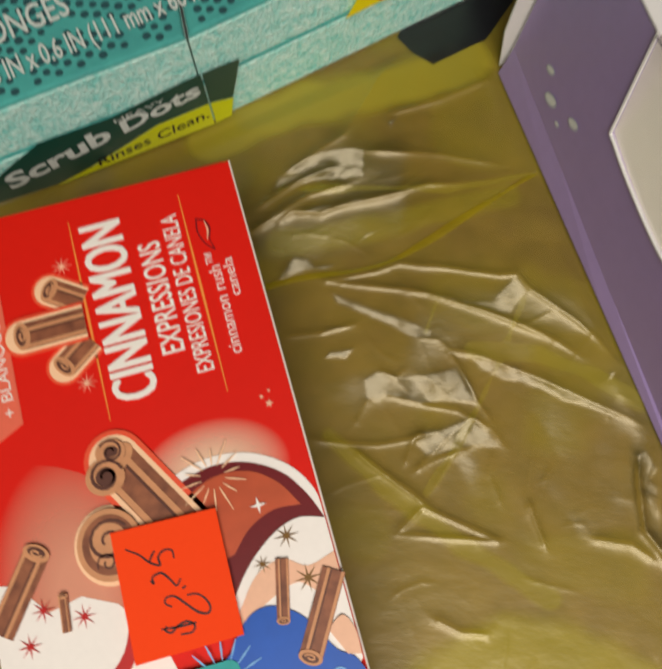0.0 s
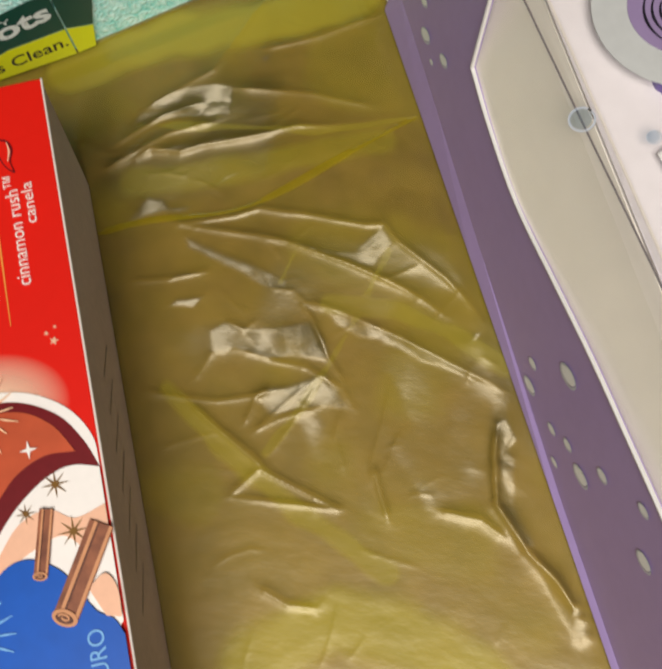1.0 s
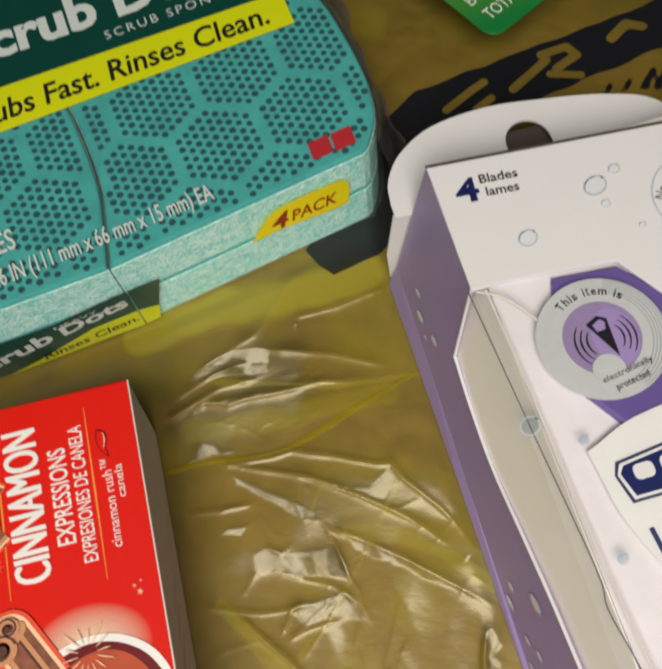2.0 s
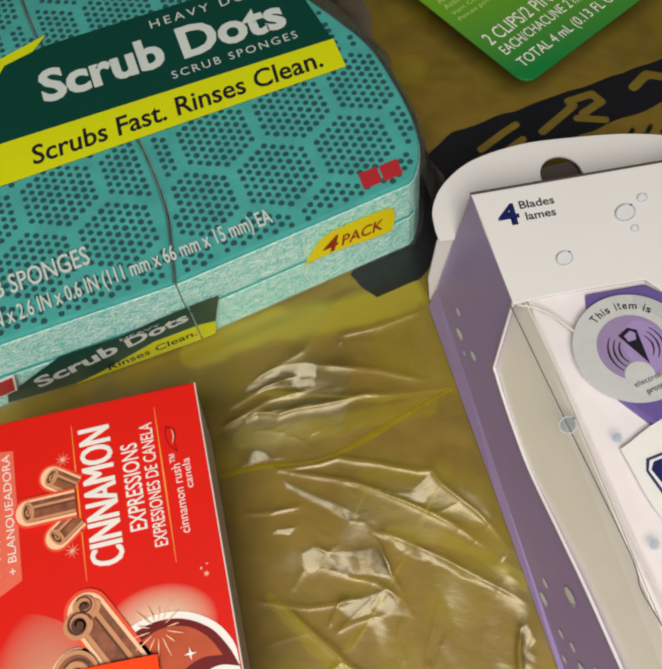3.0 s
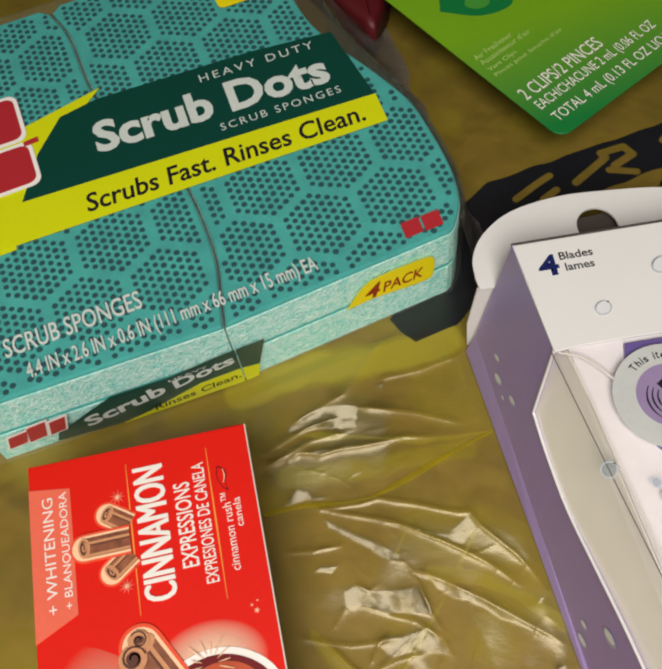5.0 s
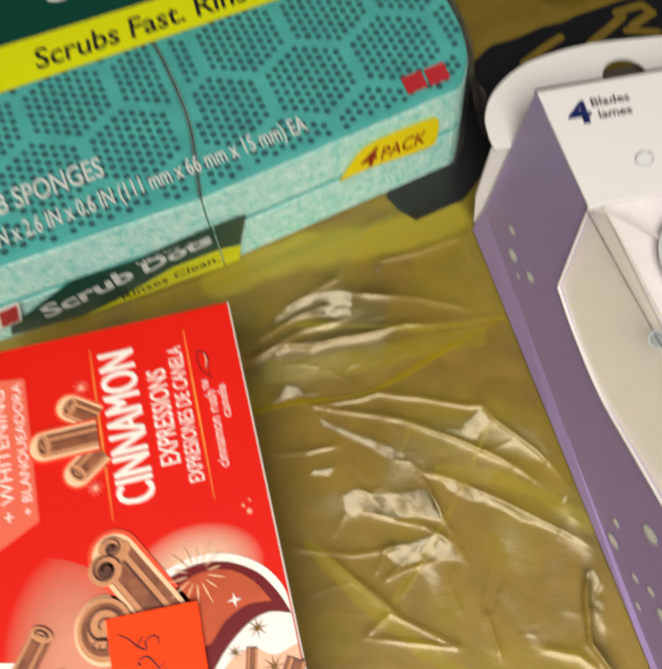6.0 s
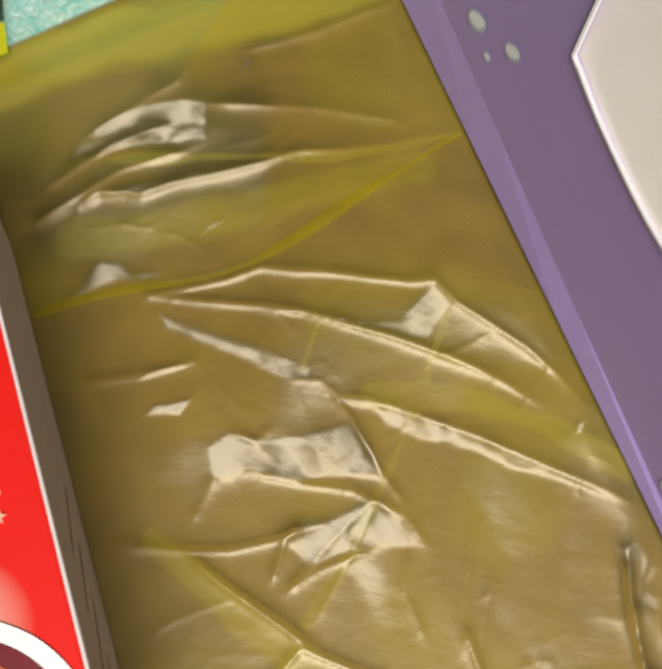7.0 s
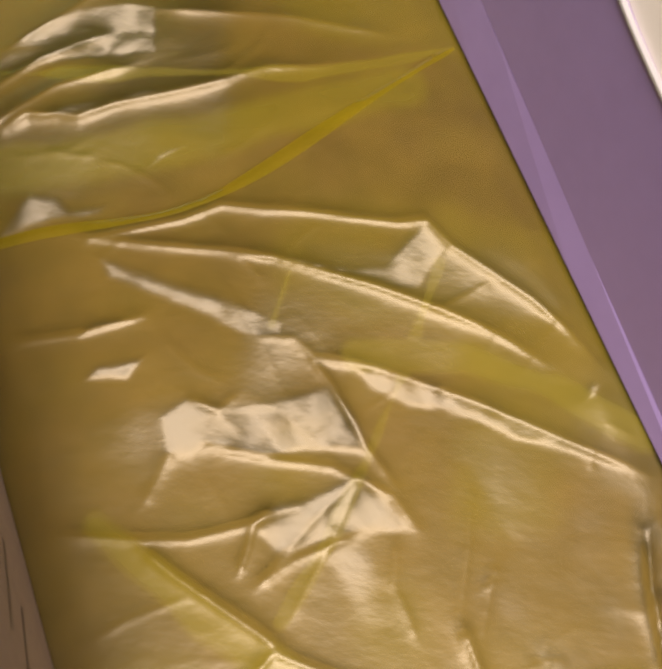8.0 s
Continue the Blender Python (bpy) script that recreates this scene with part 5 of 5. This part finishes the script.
    creases = ([(0.0068, -0.0288), (0.0085, -0.0569), (0.0102, -0.0832), (0.0096, -0.0900), (0.0110, -0.1000), (0.0140, -0.1300)],
               [(0.0100, -0.0292), (0.0106, -0.0420), (0.0112, -0.0620), (0.0118, -0.0830), (0.0128, -0.1000), (0.0150, -0.1300)],
               [(0.0082, -0.0290), (0.0130, -0.0320), (0.0172, -0.0385), (0.0190, -0.0450)])
    for k, line in enumerate(creases):
        part("window_crease", tube([(x, y, top + 0.0001) for x, y in spline(line, 5)], 0.00016 if k == 0 else 0.00022), M_CREASE if k == 0 else M_CARD_EDGE, r)
    # print on the front
    z = top + 0.00003
    lettering("4", 0.0112, -0.0101, z, 0.0047, 0.0056, M_NAVY, r, -6, 0.03)
    lettering("Blades", 0.0168, -0.0070, z, 0.0077, 0.0021, M_INKBLACK, r, -6, 0.02)
    lettering("lames", 0.0172, -0.0101, z, 0.0066, 0.0021, M_INKBLACK, r, -6, 0.02)
    for x, y, a, b in ((0.0214, -0.0214, 0.0019, 0.0016), (0.0378, -0.0146, 0.0024, 0.0019), (0.0427, -0.0122, 0.0012, 0.0010), (0.0382, -0.0190, 0.0009, 0.0008), (0.0430, -0.0255, 0.0007, 0.0006)):
        drop(r, x, y, a, b, z)
    ring = ellipse(0.0560, -0.0225, 0.0092, 0.0092, 40)
    ink("badge_ring", ring, z, M_DROPRIM, r)
    ink("badge", ellipse(0.0560, -0.0225, 0.0089, 0.0089, 40), z + 2 * INK, M_CARD, r)
    ink("badge_middle", ellipse(0.0565, -0.0235, 0.0060, 0.0060, 32), z + 4 * INK, M_PURPLEDK, r)
    lettering("No", 0.0490, -0.0218, z + 4 * INK, 0.0030, 0.0019, M_INKBLACK, r, 55, 0.006)
    for x, y, q in ((0.0085, -0.0569, 0.0018), (0.0165, -0.0620, 0.0010), (0.0150, -0.0830, 0.0010)):
        drop(r, x, y, q, q * 0.9, z + 0.0002, None, M_DROPCLEAR)
    # round security sticker
    cx, cy, zs = 0.0268, -0.0450, top + 0.0004
    st = ink("security_sticker", ellipse(cx, cy, 0.0120, 0.0120, 56), zs, M_STICKER, r, label="round translucent grey security sticker")
    for k in range(5):
        q = 0.0116 - 0.0006 * k
        line = [(cx + q * math.cos(a), cy + q * math.sin(a)) for a in (radians(d) for d in range(-70, 72, 6))]
        stroke("sticker_ring", line, 0.00016, zs + 2 * INK, M_STICKERRING, st)
    ink("sticker_middle", ellipse(cx, cy, 0.0072, 0.0072, 40), zs + 2 * INK, M_LILACMID, st)
    ink("sticker_patch", ellipse(cx + 0.0022, cy - 0.0004, 0.0042, 0.0058, 30), zs + 4 * INK, M_PURPLE, st)
    ink("sticker_patch", ellipse(cx - 0.0012, cy - 0.0062, 0.0030, 0.0030, 30), zs + 6 * INK, M_STICKER, st)
    tag = [(cx - 0.0020, cy + 0.0030), (cx + 0.0004, cy + 0.0042), (cx + 0.0020, cy + 0.0032), (cx + 0.0016, cy - 0.0044)]
    ink("tag_print", tag, zs + 8 * INK, M_INKBLACK, st)
    ink("tag_hole", [(cx - 0.0010, cy + 0.0026), (cx + 0.0006, cy + 0.0034), (cx + 0.0014, cy + 0.0026), (cx + 0.0010, cy + 0.0012), (cx - 0.0006, cy + 0.0012)], zs + 10 * INK, M_PURPLE, st)
    for k in range(3):
        for sgn in (-1, 1):
            q = 0.0034 + 0.0011 * k
            line = [(cx + 0.0004 + sgn * q * math.cos(a), cy - 0.0006 + q * math.sin(a)) for a in (radians(d) for d in range(-42, 44, 7))]
            stroke("wave_print", line, 0.00042, zs + 6 * INK, M_INKBLACK, st, taper=0.6)

    def arc_words(words, radius, start, size):
        a = start
        for ch in words:
            wide = {"i": 0.25, "l": 0.25, "t": 0.5, " ": 0.5, "m": 1.3, "T": 1.0}.get(ch, 0.8) * size
            if ch != " ":
                q = radians(a)
                lettering(ch, cx + radius * math.cos(q), cy + radius * math.sin(q), zs + 2 * INK, wide, size * (1.45 if ch in "Thitl" else 1.0), M_INKBLACK, st, a - 90, 0.02)
            a -= math.degrees((wide + 0.22 * size) / radius)
    arc_words("This item is", 0.0086, 126, 0.0012)
    lettering("electronically", cx - 0.0030, cy - 0.0088, zs + 9 * INK, 0.0100, 0.0015, M_INKBLACK, st, 8)
    lettering("protected", cx - 0.0012, cy - 0.0108, zs + 9 * INK, 0.0066, 0.0016, M_INKBLACK, st, 8)


M_LILACMID = surface("lilac_grey_sticker_print", srgb(150, 132, 172), 0.3, 0.08, 400)
build_razor()


# ---- the green card with its clips ----
def build_card():
    g = thing("air_freshener_card", CLIPCARD, "green printed card of car air fresheners on the bag", "blister card")
    base = 0.0200
    part("card", prism(rounded(-0.0005, -0.0005, 0.095, 0.105, 0.004), base - 0.0006, base, 0.0002), M_GREENCARD, g, "glossy green printed card")
    part("clip_tray", prism(rounded(0.020, 0.035, 0.085, 0.095, 0.01), 0.0012, base - 0.0006, 0.003), M_BLISTER, g, "clear plastic tray under the card")
    # unseen props, added so that the card doesn't float
    for x in (0.030, 0.075):
        part("clip", prism(rounded(x, 0.045, x + 0.008, 0.085, 0.003), 0.0008, base - 0.0006, 0.001), M_CHARCOAL, g, "unseen dark prop that carries the card")
    z = base + 0.00003
    lettering("2 CLIPS/2 PINCES", 0.0022, 0.0158, z + 3 * INK, 0.0318, 0.0047, M_INKWHITE, g)
    lettering("EACH/CHACUNE 2 mL (0.06 FL OZ", 0.0028, 0.0094, z + 3 * INK, 0.0480, 0.0047, M_INKWHITE, g)
    lettering("TOTAL 4 mL (0.13 FL OZ LIQ.)", 0.0032, 0.0030, z + 3 * INK, 0.0470, 0.0047, M_INKWHITE, g)
    for words, y, wide in (("Air Freshener", 0.0372, 0.0150), ("Assainisseur d'air", 0.0344, 0.0200), ("Vent Clips", 0.0308, 0.0110), ("Pinces pour bouche d'air", 0.0280, 0.0275)):
        lettering(words, 0.0022, y, z + 3 * INK, wide, 0.0021, M_PALEGREEN, g)
    ink("leaf_print", spline([(0.0080, 0.0600), (0.0160, 0.0500), (0.0260, 0.0470), (0.0300, 0.0530), (0.0240, 0.0590), (0.0160, 0.0680), (0.0080, 0.0600)], 4)[:-1], z + INK, M_GREENDEEP, g)
    ink("leaf_print", ellipse(0.0190, 0.0550, 0.0040, 0.0028, 20, -0.6), z + 3 * INK, M_GREENLEAF, g)
    ink("dark_print", ellipse(0.0340, 0.0640, 0.0110, 0.0080, 30, 0.3), z + 3 * INK, M_CHARCOAL, g)


build_card()

# ---- a dark red pouch, half hidden behind the sponges ----
pouch = thing("red_pouch", pose(-0.0197, 0.1757, 0.001, 0, 0, 20), "dark red glossy pouch lying behind the sponges", "pouch")
part("pouch_body", prism(ccw(spline([(0.0000, -0.0210), (0.0070, -0.0060), (0.0130, 0.0150), (0.0120, 0.0350), (-0.0050, 0.0420), (-0.0200, 0.0380), (-0.0200, 0.0180), (-0.0100, -0.0040), (0.0000, -0.0210)], 4)[:-1]), 0.0, 0.014, 0.0025), M_DARKRED, pouch, "", True)
